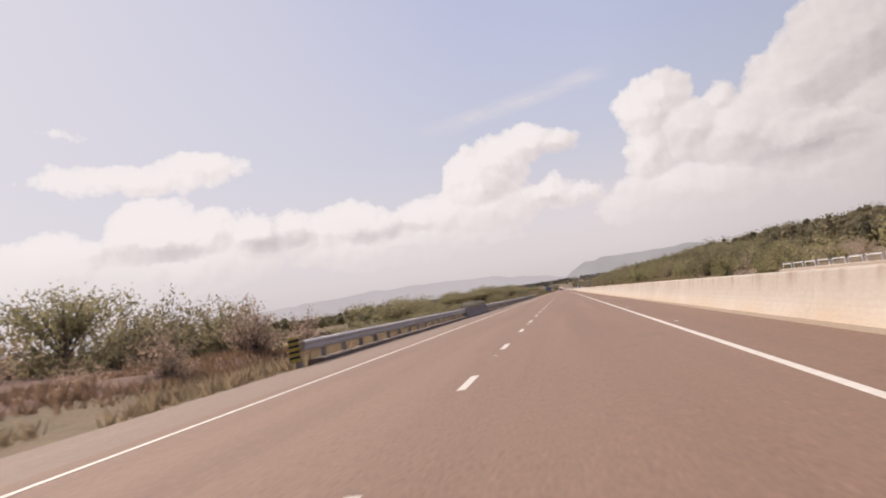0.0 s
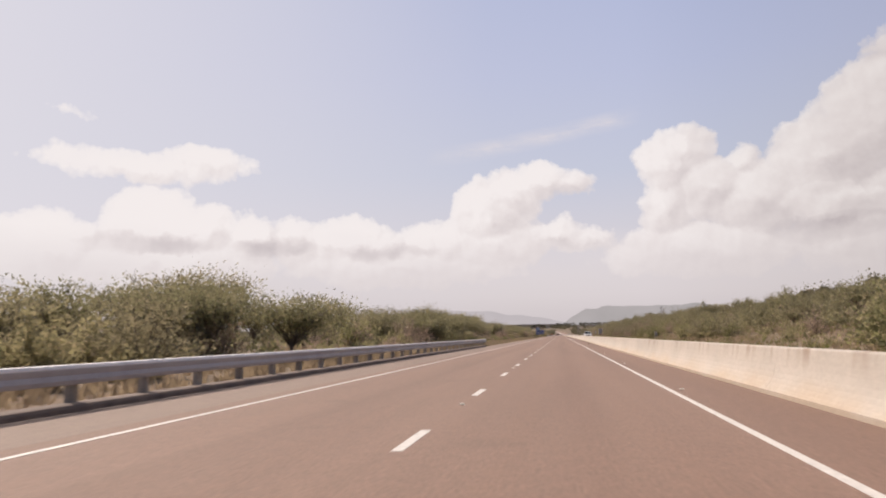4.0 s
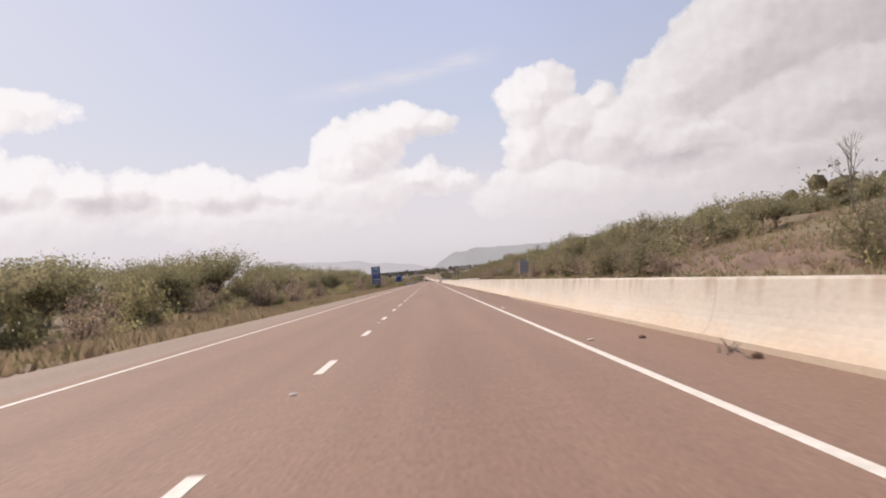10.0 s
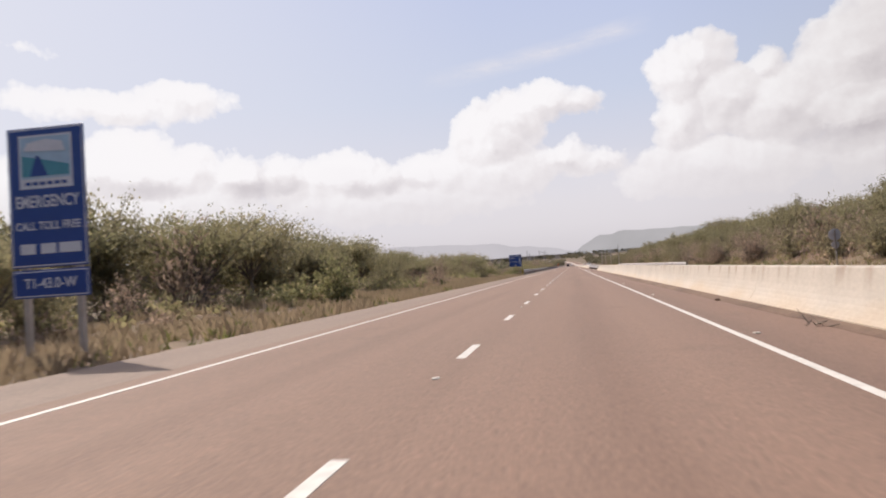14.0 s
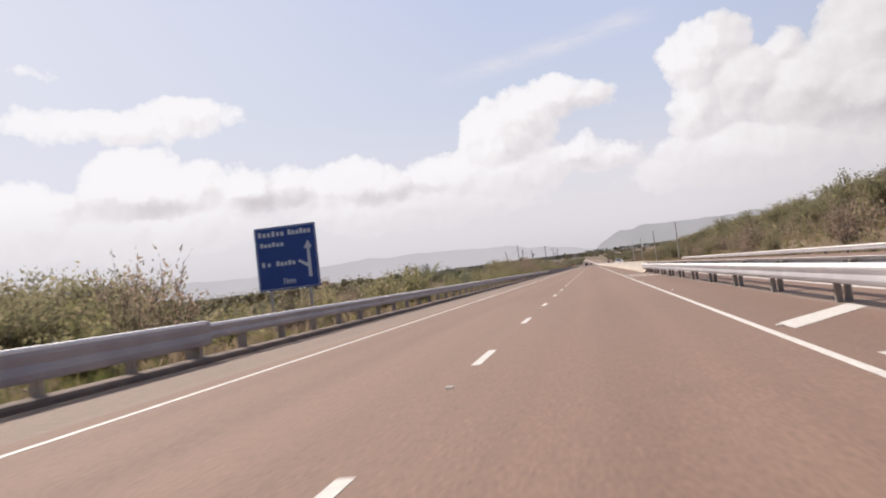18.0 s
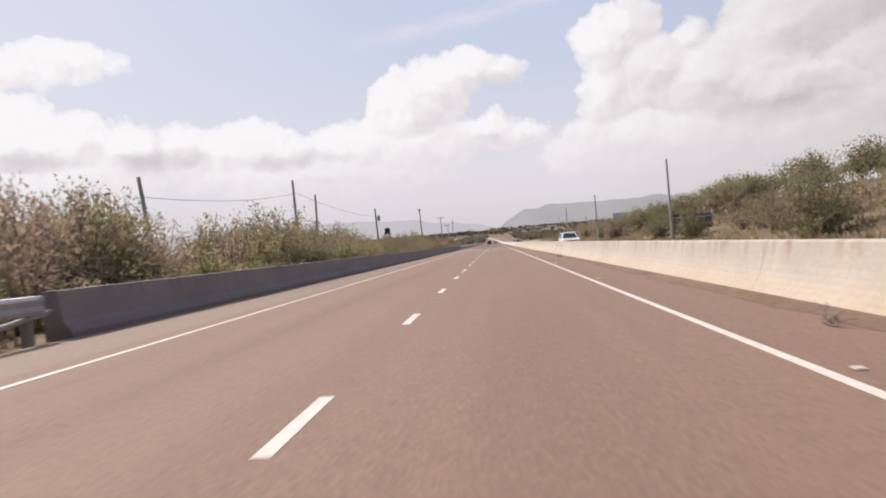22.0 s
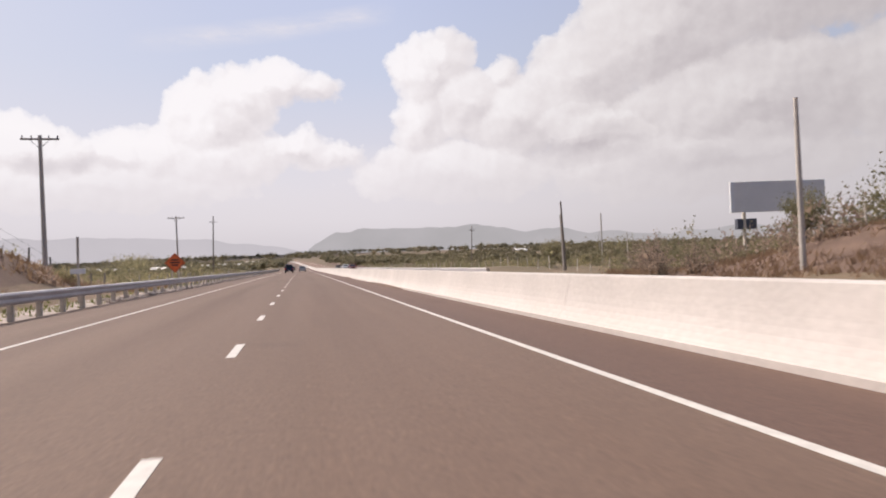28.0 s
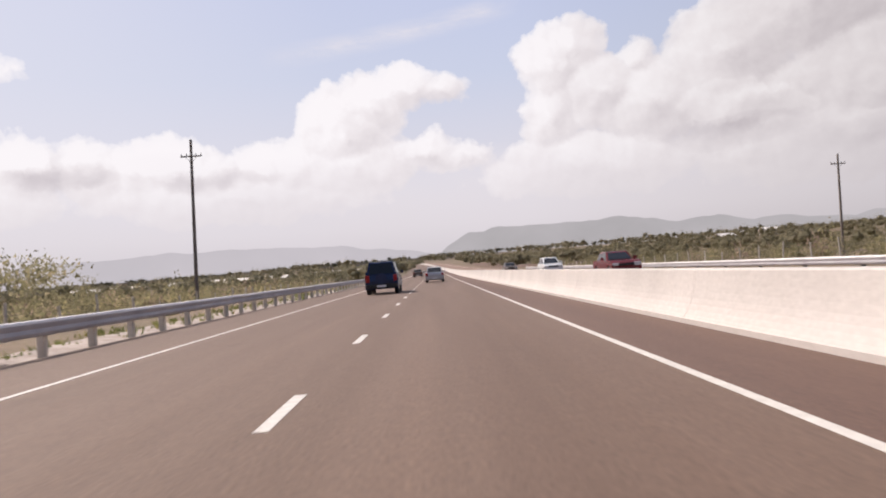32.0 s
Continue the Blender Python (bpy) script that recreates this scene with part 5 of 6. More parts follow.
def slab_shape(name, pts, y, mat, parent, thick=0.004):
    bm = bmesh.new()
    f = bm.faces.new([bm.verts.new((x, y, z)) for x, z in pts])
    e = bmesh.ops.extrude_face_region(bm, geom=[f])
    bmesh.ops.translate(bm, vec=(0, thick, 0), verts=[v for v in e["geom"] if isinstance(v, bmesh.types.BMVert)])
    bmesh.ops.recalc_face_normals(bm, faces=bm.faces)
    return part(name, bm, mat, parent)


def posts(parent, xs, top, y, mat, half=0.045, foot=-0.5):
    for x in xs:
        bm = bmesh.new()
        box(bm, x - half, x + half, y - half, y + half, foot, top, 0.008)
        part("post", bm, mat, parent)


# tall blue roadside help sign
sign = new("information_sign")
sign.location = (-7.88, 419.8, 0)
sign.scale = (1.03, 1, 1.035)
sign.rotation_euler.z = radians(3)
tagged(sign, "tall blue emergency information sign on two grey posts", "road sign")
posts(sign, (-0.52, 0.52), 4.0, 0.08, M_POST_PALE, 0.055)
pl = plate("panel", -0.75, 0.75, 1.62, 4.12, 0.0, M_BLUE, sign)
plate("border", -0.72, 0.72, 1.645, 4.095, -0.002, M_SIGN_WHITE, sign, 0.001, 0)
plate("panel_face", -0.70, 0.70, 1.665, 4.075, -0.006, M_BLUE, sign, 0.003, 0)
plate("lower_panel", -0.75, 0.75, 1.08, 1.58, 0.0, M_BLUE, sign)
plate("lower_border", -0.72, 0.72, 1.105, 1.555, -0.002, M_SIGN_WHITE, sign, 0.001, 0)
plate("lower_face", -0.70, 0.70, 1.125, 1.535, -0.006, M_BLUE, sign, 0.003, 0)
M_TEAL = paint("sign_teal", (0.10, 0.34, 0.42), 0.4, wear=0.1)
M_SIGN_PALE = paint("sign_pale_blue", (0.45, 0.62, 0.75), 0.4, wear=0.1)
plate("picture_frame", -0.52, 0.52, 3.02, 3.98, -0.010, M_SIGN_WHITE, sign, 0.003, 0)
plate("picture_field", -0.48, 0.48, 3.20, 3.94, -0.014, M_SIGN_PALE, sign, 0.003, 0)
slab_shape("picture_hill", [(-0.46, 3.24), (0.46, 3.24), (0.46, 3.42), (0.1, 3.5), (-0.46, 3.62)], -0.019, M_TEAL, sign)
slab_shape("picture_road", [(-0.30, 3.24), (0.05, 3.24), (-0.12, 3.60), (-0.18, 3.60)], -0.025, M_BLUE, sign)
slab_shape("picture_cloud", [(-0.42, 3.70), (0.40, 3.66), (0.34, 3.84), (0.02, 3.90), (-0.34, 3.84)], -0.025, M_SIGN_WHITE, sign)
for k in range(6):
    plate("caption_bar", -0.40 + 0.14 * k, -0.30 + 0.14 * k, 3.08, 3.14, -0.014, M_BLUE, sign, 0.003, 0)
letters("EMERGENCY", 0.30, M_SIGN_WHITE, sign, 0, 2.78, -0.012, squeeze=0.72)
letters("CALL TOLL FREE", 0.20, M_SIGN_WHITE, sign, 0, 2.35, -0.012, squeeze=0.86)
for k, w in enumerate((0.30, 0.30, 0.42)):
    plate("number_bar", -0.56 + (0.0, 0.40, 0.76)[k], -0.56 + (0.0, 0.40, 0.76)[k] + w, 1.86, 2.04, -0.012, M_SIGN_WHITE, sign, 0.004, 0)
letters("T1-43.0-W", 0.25, M_SIGN_WHITE, sign, 0, 1.33, -0.012, squeeze=0.9)

# blue direction sign
sign = new("direction_sign")
sign.location = (-9.25, 542.0, 0.1)
sign.rotation_euler.z = radians(4)
tagged(sign, "square blue motorway direction sign with a white arrow", "road sign")
posts(sign, (-0.75, 0.75), 3.5, 0.08, M_POST_PALE, 0.05, -1.8)
plate("panel", -1.18, 1.18, 1.32, 3.66, 0.0, M_BLUE, sign)
plate("border", -1.14, 1.14, 1.36, 3.62, -0.002, M_SIGN_WHITE, sign, 0.001, 0)
plate("panel_face", -1.12, 1.12, 1.38, 3.60, -0.006, M_BLUE, sign, 0.003, 0)
slab_shape("arrow", [(0.78, 1.70), (0.90, 1.70), (0.90, 2.75), (1.00, 2.75), (0.84, 3.05), (0.68, 2.75), (0.78, 2.75)], -0.012, M_SIGN_WHITE, sign)
slab_shape("arrow_branch", [(0.78, 2.05), (0.78, 2.20), (0.46, 2.36), (0.42, 2.28)], -0.012, M_SIGN_WHITE, sign)
for z, h, xs in ((3.30, 0.20, ((-1.02, 0.02), (0.12, 1.02))), (2.92, 0.17, ((-0.98, -0.05),)), (2.20, 0.18, ((-0.98, -0.55), (-0.42, 0.34)))):
    for x0, x1 in xs:
        n = max(int((x1 - x0) / 0.15), 2)
        for k in range(n):
            a = x0 + (x1 - x0) * k / n
            plate("word_bar", a, a + 0.115, z, z + h * (0.75 + 0.25 * (k % 3 == 0)), -0.012, M_SIGN_WHITE, sign, 0.004, 0)
letters("1km", 0.30, M_SIGN_WHITE, sign, 0.0, 1.62, -0.012)


def sign_from_behind(x, y, w, z0, z1, label, mat, bars, post_mat, turn=0.0):
    root = new("sign_back")
    root.location = (x, y, 0)
    root.rotation_euler.z = radians(turn)
    tagged(root, label, "road sign")
    posts(root, (0.0, w), z1 + 0.30, -0.05, post_mat, 0.055, -0.4)
    plate("panel", -0.02, w + 0.02, z0, z1, 0.04, mat, root)
    for k in range(bars):
        z = z0 + (z1 - z0) * (k + 0.5) / bars
        plate("stiffener", 0.0, w, z - 0.03, z + 0.03, 0.0, M_STEEL_EDGE, root, 0.035)


sign_from_behind(17.3, 416.5, 1.7, 1.0, 3.25, "grey back of a road sign on two pale posts", M_SIGN_BACK, 4, M_POST_PALE, 20)
sign_from_behind(18.6, 701.0, 4.0, 0.5, 2.45, "dark back of a wide road sign on pale posts", M_SIGN_DARK, 3, M_POST_PALE, 8)
root = new("round_sign_back")
root.location = (18.0, 456.0, 0)
tagged(root, "two round grey sign backs stacked on one post", "road sign")
for z, rad in ((1.95, 0.38), (1.30, 0.24)):
    bm = bmesh.new()
    bmesh.ops.create_cone(bm, cap_ends=True, segments=20, radius1=rad, radius2=rad, depth=0.02, matrix=Matrix.Translation((0, 0, z)) @ Matrix.Rotation(radians(90), 4, "X"))
    part("disc", bm, M_SIGN_BACK, root)
    plate("bracket", -0.2, 0.2, z - 0.03, z + 0.03, -0.05, M_STEEL, root, 0.035)
posts(root, (0.0,), 2.25, -0.08, M_POST, 0.04, -0.4)
sign_from_behind(18.0, 249.6, 0.35, 0.6, 1.15, "pair of short pale marker posts", M_SIGN_DARK, 1, M_POST_PALE)

root = new("stop_sign_back")
root.location = (18.4, 795.5, land(18.4, 795.5))
tagged(root, "dark round back of a sign on a thin post", "road sign")
bm = bmesh.new()
bmesh.ops.create_cone(bm, cap_ends=True, segments=8, radius1=0.36, radius2=0.36, depth=0.03, matrix=Matrix.Translation((0, 0, 1.35)) @ Matrix.Rotation(radians(90), 4, "X") @ Matrix.Rotation(radians(22.5), 4, "Z"))
part("disc", bm, paint("sign_back_brown", (0.085, 0.06, 0.05), 0.7), root)
bm = bmesh.new()
rod(bm, (0, -0.05, -0.4), (0, -0.05, 1.6), 0.03)
part("post", bm, M_POST_PALE, root)

root = new("roadworks_sign")
root.location = (-7.1, 856.0, 0)
root.rotation_euler.z = radians(4)
tagged(root, "orange diamond roadworks sign on two posts behind the rail", "road sign")
bm = bmesh.new()
box(bm, -0.46, 0.46, 0.0, 0.02, -0.46, 0.46, 0.03, Matrix.Translation((0, 0, 1.68)) @ Matrix.Rotation(radians(45), 4, "Y"))
part("panel", bm, M_ORANGE, root)
for s in range(4):
    a = radians(45 + 90 * s)
    bm = bmesh.new()
    box(bm, -0.42, 0.42, -0.006, 0.0, 0.405, 0.42, 0, Matrix.Translation((0, 0, 1.68)) @ Matrix.Rotation(a, 4, "Y"))
    part("border", bm, M_BLACK, root)
for k, w in enumerate((0.45, 0.6, 0.4)):
    plate("word_bar", -w / 2, w / 2, 1.83 - 0.17 * k, 1.92 - 0.17 * k, -0.006, M_BLACK, root, 0.004, 0)
posts(root, (-0.18, 0.18), 1.7, 0.05, M_POST_PALE, 0.03)

root = new("marker_post")
root.location = (-7.6, 838, 0)
tagged(root, "thin pale post with a small cross plate", "marker")
posts(root, (0.0,), 2.6, 0.0, M_POST_PALE, 0.04)
plate("plate", -0.28, 0.28, 1.15, 1.35, -0.07, M_SIGN_WHITE, root)

# ---- billboard, tank and buildings ----
root = new("billboard")
root.location = (46.1, 866.4, land(46.1, 866.4))
zb = root.location.z
root.rotation_euler.z = radians(-11)
tagged(root, "large blank grey billboard on steel posts above the scrub", "billboard")
plate("panel", -4.6, 4.6, 4.9 - zb, 7.85 - zb, 0.0, M_BILLBOARD, root, 0.25, 0.02)
plate("edge_strip", -4.6, -4.25, 4.92 - zb, 7.83 - zb, -0.02, M_SIGN_WHITE, root, 0.015, 0)
posts(root, (-3.2, 3.2), 7.5 - zb, 0.40, M_POST_PALE, 0.13)
plate("lower_box", -3.9, -2.0, 3.3 - zb, 4.3 - zb, 0.3, M_SIGN_DARK, root, 0.6, 0.02)
for z in (5.3, 6.4, 7.4):
    plate("rail", -4.5, 4.5, z - zb, z + 0.1 - zb, 0.27, M_STEEL, root, 0.08)

root = new("water_tank")
root.location = (-28.2, 820.4, land(-28.2, 820.4))
tagged(root, "black plastic water tank on a timber stand", "water tank")
zt = 7.3 - root.location.z
bm = bmesh.new()
rod(bm, (0, 0, zt - 1.7), (0, 0, zt - 0.35), 0.75, 0.75, 18)
rod(bm, (0, 0, zt - 0.35), (0, 0, zt - 0.1), 0.75, 0.35, 18)
rod(bm, (0, 0, zt - 0.1), (0, 0, zt), 0.22, 0.22, 12)
part("tank", bm, M_BLACK, root)
for k in range(3):
    bm = bmesh.new()
    rod(bm, (0, 0, zt - 1.55 + 0.4 * k), (0, 0, zt - 1.47 + 0.4 * k), 0.775, 0.775, 18)
    part("hoop", bm, M_BLACK, root)
plate("deck", -0.95, 0.95, zt - 1.82, zt - 1.70, -0.9, M_POLE_WOOD, root, 1.8)
for sx in (-0.75, 0.75):
    for sy in (-0.7, 0.7):
        bm = bmesh.new()
        rod(bm, (sx * 1.25, sy * 1.25, -0.4), (sx, sy, zt - 1.8), 0.07)
        part("leg", bm, M_POLE_WOOD, root)


def shed(name, x, y, w, d, h, label, ridge=1.2, bays=8, turn=0.0, base=None):
    root = new(name)
    root.location = (x, y, land(x, y) - 0.2 if base is None else base)
    root.rotation_euler.z = radians(turn)
    tagged(root, label, "building")
    bm = bmesh.new()
    box(bm, -w / 2, w / 2, -d / 2, d / 2, -2, h)
    part("wall", bm, M_WALL_PALE, root)
    prof = [(-d / 2 - 0.4, h + 0.02), (0.0, h + ridge), (d / 2 + 0.4, h + 0.02), (d / 2 + 0.4, h + 0.16), (0.0, h + ridge + 0.14), (-d / 2 - 0.4, h + 0.16)]
    v, f = sweep(prof, [-w / 2 - 0.4, w / 2 + 0.4], True)
    part("roof", ([(q[1], q[0], q[2]) for q in v], [tuple(reversed(g)) for g in f]), M_ROOF_PALE, root)
    for k in range(bays):
        cx = -w / 2 + w * (k + 0.5) / bays
        bm = bmesh.new()
        box(bm, cx - w / bays * 0.3, cx + w / bays * 0.3, -d / 2 - 0.03, -d / 2 + 0.02, h * 0.35, h * 0.8)
        part("window", bm, M_GLASS_DARK, root)
    return root


shed("long_shed", -92, 1235, 52, 14, 3.6, "long low shed with a pale roof on the plain", 1.4, 10, 4, -1.0)
shed("long_shed", -165, 1260, 46, 14, 3.6, "long low shed with a pale roof on the plain", 1.4, 9, 4, -1.0)
shed("long_shed", -52, 1330, 34, 12, 3.8, "long low shed with a pale roof beyond the scrub", 1.2, 7, -3, 0.5)
shed("long_shed", -30, 1420, 30, 12, 3.6, "long low shed with a pale roof beyond the scrub", 1.2, 6, -3, 3.0)
for x, y, w, t in ((160, 1290, 9, 12), (205, 1330, 10, 8)):
    shed("house", x, y, w, 8, 3.0, "small pale house half hidden by trees", 1.7, 3, t, land(x, y) - 0.6)

# ---- palms ----


M_PALM = foliage("palm_frond", (0.075, 0.085, 0.045), (0.14, 0.145, 0.08), (0.34, 0.30, 0.20), 0.1)


def palm(x, y, height, seed, label):
    r = random.Random(seed)
    root = new("palm_tree")
    root.location = (x, y, land(x, y))
    tagged(root, label, "palm tree", "young palms")
    h = height - root.location.z
    hc = h - 2.3
    bm = bmesh.new()
    for k in range(5):
        rod(bm, (0, 0, -0.4 + (hc + 0.4) * k / 5), (0, 0, -0.4 + (hc + 0.4) * (k + 1) / 5), 0.19 - 0.015 * k, 0.165 - 0.015 * k, 8)
    part("trunk", bm, M_BARK, root)
    for k in range(18):
        a, up, ln = 2.4 * k + r.uniform(-0.2, 0.2), 0.45 + 0.95 * (k % 5) / 4 + r.uniform(-0.1, 0.1), r.uniform(3.8, 4.8)
        verts, faces, prev = [], [], None
        n = 12
        for i in range(n + 1):
            s = i / n
            out = ln * (s * math.cos(up) + 0.18 * s * s)
            p = Vector((math.cos(a) * out, math.sin(a) * out, hc + ln * (s * math.sin(up) - 0.42 * s ** 3.2)))
            side = Vector((-math.sin(a), math.cos(a), 0))
            if prev is not None:
                for sg in (-1, 1):
                    lw = 0.68 * math.sin(math.pi * min(s + 0.12, 1.0)) + 0.05
                    for q in range(3):
                        b0 = prev.lerp(p, q * 0.333)
                        b1 = prev.lerp(p, q * 0.333 + 0.26)
                        tip = b1 + side * sg * lw + (p - prev) * 0.9 + Vector((0, 0, -0.5 * lw))
                        j = len(verts)
                        verts += [b0, b1, tip]
                        faces.append((j, j + 1, j + 2))
            prev = p
        part("frond", (verts, faces), M_PALM, root)
    return root


palm(-20.0, 608.9, 3.4, 1, "dark green young palm behind the guard rail")
palm(-18.0, 612.8, 2.5, 2, "small young palm behind the guard rail")
palm(-18.0, 617.8, 2.4, 3, "small young palm behind the guard rail")
palm(-18.0, 623.0, 2.4, 4, "small young palm behind the guard rail")
palm(-23.0, 604.0, 2.6, 5, "dark green young palm in the scrub")

# ---- litter along the barrier ----


def stone(x, y, s, seed):
    r = random.Random(seed)
    bm = bmesh.new()
    bmesh.ops.create_icosphere(bm, subdivisions=1, radius=s)
    for v in bm.verts:
        v.co *= r.uniform(0.7, 1.2)
        v.co.z = max(v.co.z * 0.7, -s * 0.3)
    ob = part("stone", bm, M_EARTH)
    ob.location = (x, y, s * 0.28)
    tagged(ob, "loose brown stone on the asphalt by the barrier", "stone", "loose stones")


for k, (x, y, s) in enumerate(((4.9, 73.2, 0.10), (4.8, 127.1, 0.08), (4.7, 203.1, 0.12), (4.95, 227.6, 0.12), (4.95, 251.9, 0.07), (4.9, 256.8, 0.07), (4.9, 284.7, 0.08), (4.95, 306.0, 0.09), (4.6, 308.8, 0.06),
                              (4.95, 345.9, 0.08), (4.95, 399.0, 0.11), (4.7, 393.6, 0.10), (4.9, 426.5, 0.07), (4.9, 505.8, 0.08), (4.9, 502.6, 0.07), (4.6, 582.8, 0.05), (4.3, 612.2, 0.07), (4.85, 640.9, 0.07), (4.95, 672.0, 0.09))):
    stone(x, y, s, k)


bm = bmesh.new()
box(bm, -0.05, 0.05, -0.33, 0.33, 0.0, 0.025, 0.01)
for v in bm.verts:
    v.co.x += 0.10 * math.sin(v.co.y * 3.0)
strip = part("tyre_strip", bm, M_RUBBER)
strip.matrix_basis = pose(-4.94, 70.75, -0.004, 0, 0, -8)
tagged(strip, "torn black tyre strip lying on the hard shoulder", "tyre strip")


def brush_pile(x, y, seed):
    r = random.Random(seed)
    root = new("dead_branch")
    root.location = (x, y, 0)
    tagged(root, "dead brown twigs lying against the barrier", "branch")
    for k in range(7):
        bm = bmesh.new()
        a = r.uniform(0, 6.28)
        p = Vector((r.uniform(-0.15, 0.1), r.uniform(-0.3, 0.3), 0.02))
        rod(bm, p, p + Vector((math.cos(a) * 0.12, math.sin(a) * 0.35, r.uniform(0.02, 0.22))), 0.012, 0.004, 4)
        part("twig", bm, M_BARK, root)


for k, (x, y) in enumerate(((4.85, 277.6), (4.9, 306.3), (4.85, 419.5), (4.9, 671.3), (4.8, 640.6))):
    brush_pile(x, y, k)


def sand_drift(y0, y1, seed, width=0.6):
    """A thin drift of earth against the barrier's foot."""
    r = random.Random(seed)
    ys = np.arange(y0, y1 + 0.01, 0.5)
    verts, faces = [], []
    for i, y in enumerate(ys):
        s = math.sin(math.pi * i / (len(ys) - 1))
        w = width * s * (0.7 + 0.5 * noise.noise(Vector((y, seed, 0))))
        verts += [(5.16 - w, y, 0.001), (5.16 - w * 0.45, y, 0.02 + 0.03 * s), (5.17, y, 0.03 + 0.05 * s)]
    for i in range(len(ys) - 1):
        for k in range(2):
            faces.append((i * 3 + k, i * 3 + k + 1, i * 3 + k + 4, i * 3 + k + 3))
    ob = part("sand_drift", (verts, faces), M_EARTH, smooth=True)
    tagged(ob, "thin drift of brown earth along the barrier foot", "soil", kind="structure")


for k, (a, b, w) in enumerate(((190, 262, 0.4), (262, 300, 0.5), (330, 395, 0.4), (400, 512, 0.5), (576, 700, 0.35), (838, 852, 0.2), (868, 876, 0.16))):
    sand_drift(a, b, k, w)

def rubble(y0, y1, count, seed):
    """Pale broken stone banked under the guard rail."""
    r = random.Random(seed)
    bm = bmesh.new()
    bmesh.ops.create_icosphere(bm, subdivisions=1, radius=1.0)
    bm.verts.index_update()
    ico = [v.co.copy() for v in bm.verts]
    tri = [tuple(v.index for v in q.verts) for q in bm.faces]
    bm.free()
    verts, faces = [], []
    for _ in range(count):
        x, y, s = r.uniform(-7.1, -6.25), r.uniform(y0, y1), r.choice((0.05, 0.07, 0.09, 0.13, 0.17))
        z = land(x, y) + s * 0.3 + 0.05
        i = len(verts)
        verts += [(x + v.x * s * r.uniform(0.8, 1.3), y + v.y * s * r.uniform(0.8, 1.5), z + v.z * s * r.uniform(0.5, 0.9)) for v in ico]
        faces += [tuple(q + i for q in f) for f in tri]
    ob = part("rubble", (verts, faces), M_GRAVEL)
    tagged(ob, "pale broken stone heaped along the foot of the rail", "rubble", kind="stuff")


rubble(838, 935, 1500, 6)

# ---- vehicles ----


def vehicle(name, label, x, y, heading, paint_mat, kind, z=0.004):
    """kind: suv, sedan, hatch, pickup or van. The front looks to +y before it is turned by heading."""
    dims = {"suv": (4.5, 1.80, 1.78), "sedan": (4.5, 1.74, 1.44), "hatch": (4.1, 1.72, 1.52), "pickup": (5.2, 1.84, 1.78), "van": (4.6, 1.72, 1.95)}
    L, W, H = dims[kind]
    root = new(name)
    root.matrix_basis = pose(x, y, z, 0, 0, heading)
    tagged(root, label, {"suv": "car", "sedan": "car", "hatch": "car", "pickup": "pickup truck", "van": "van"}[kind])
    wr = 0.36 if kind in ("suv", "pickup") else 0.31
    belt_z = {"suv": 1.08, "sedan": 0.92, "hatch": 0.95, "pickup": 1.10, "van": 1.05}[kind]
    hood = {"suv": 1.02, "sedan": 0.88, "hatch": 0.90, "pickup": 1.06, "van": 0.95}[kind]
    sill = 0.30 if wr > 0.33 else 0.22
    f, r = L / 2, -L / 2
    ax_f, ax_r = f - 0.82, r + 0.80
    side = [(r, sill + 0.12), (r - 0.02, sill + 0.45), (r + 0.04, belt_z - 0.03), (r + 0.10, belt_z), (f - 1.35, belt_z), (f - 0.30, hood), (f - 0.06, hood - 0.14), (f, sill + 0.42), (f - 0.02, sill + 0.05), (f - 0.12, sill)]

    def arch(cy):
        return [(cy + (wr + 0.06) * math.cos(a), max(sill, wr + (wr + 0.06) * math.sin(a))) for a in np.linspace(0.15, math.pi - 0.15, 7)]
    outline = side + arch(ax_f) + arch(ax_r) + [(r + 0.1, sill)]
    bm = bmesh.new()
    n = len(outline)
    rows = [[bm.verts.new((sx * (W / 2 - dx - 0.06 * max(pz - 0.7, 0)), py * ky, pz)) for py, pz in outline] for sx, dx, ky in ((-1, 0.0, 0.985), (-1, 0.07, 1.0), (1, 0.07, 1.0), (1, 0.0, 0.985))]
    for a, b in zip(rows, rows[1:]):
        for i in range(n):
            bm.faces.new((a[i], a[(i + 1) % n], b[(i + 1) % n], b[i]))
    bm.faces.new(rows[0][::-1])
    bm.faces.new(rows[-1])
    bmesh.ops.recalc_face_normals(bm, faces=bm.faces)
    body = part("body", bm, paint_mat, root)
    # cabin: base and roof rectangles with their fore and aft slopes
    cab = {"suv": (r + 0.10, r + 0.32, f - 2.05, f - 1.35), "sedan": (r + 0.55, r + 1.15, f - 2.05, f - 1.25), "hatch": (r + 0.12, r + 0.55, f - 1.95, f - 1.05),
           "pickup": (r + 1.75, r + 1.95, f - 2.15, f - 1.45), "van": (r + 0.06, r + 0.16, f - 1.25, f - 0.75)}[kind]
    b0, t0, t1, b1 = cab
    wb, wt = W / 2 - 0.08, W / 2 - 0.24
    bm = bmesh.new()
    lower = [bm.verts.new(c) for c in ((-wb, b0, belt_z - 0.04), (wb, b0, belt_z - 0.04), (wb, b1, belt_z - 0.04), (-wb, b1, belt_z - 0.04))]
    upper = [bm.verts.new(c) for c in ((-wt, t0, H - 0.03), (wt, t0, H - 0.03), (wt, t1, H - 0.03), (-wt, t1, H - 0.03))]
    cap = [bm.verts.new(c) for c in ((-wt + 0.1, t0 + 0.1, H), (wt - 0.1, t0 + 0.1, H), (wt - 0.1, t1 - 0.15, H), (-wt + 0.1, t1 - 0.15, H))]
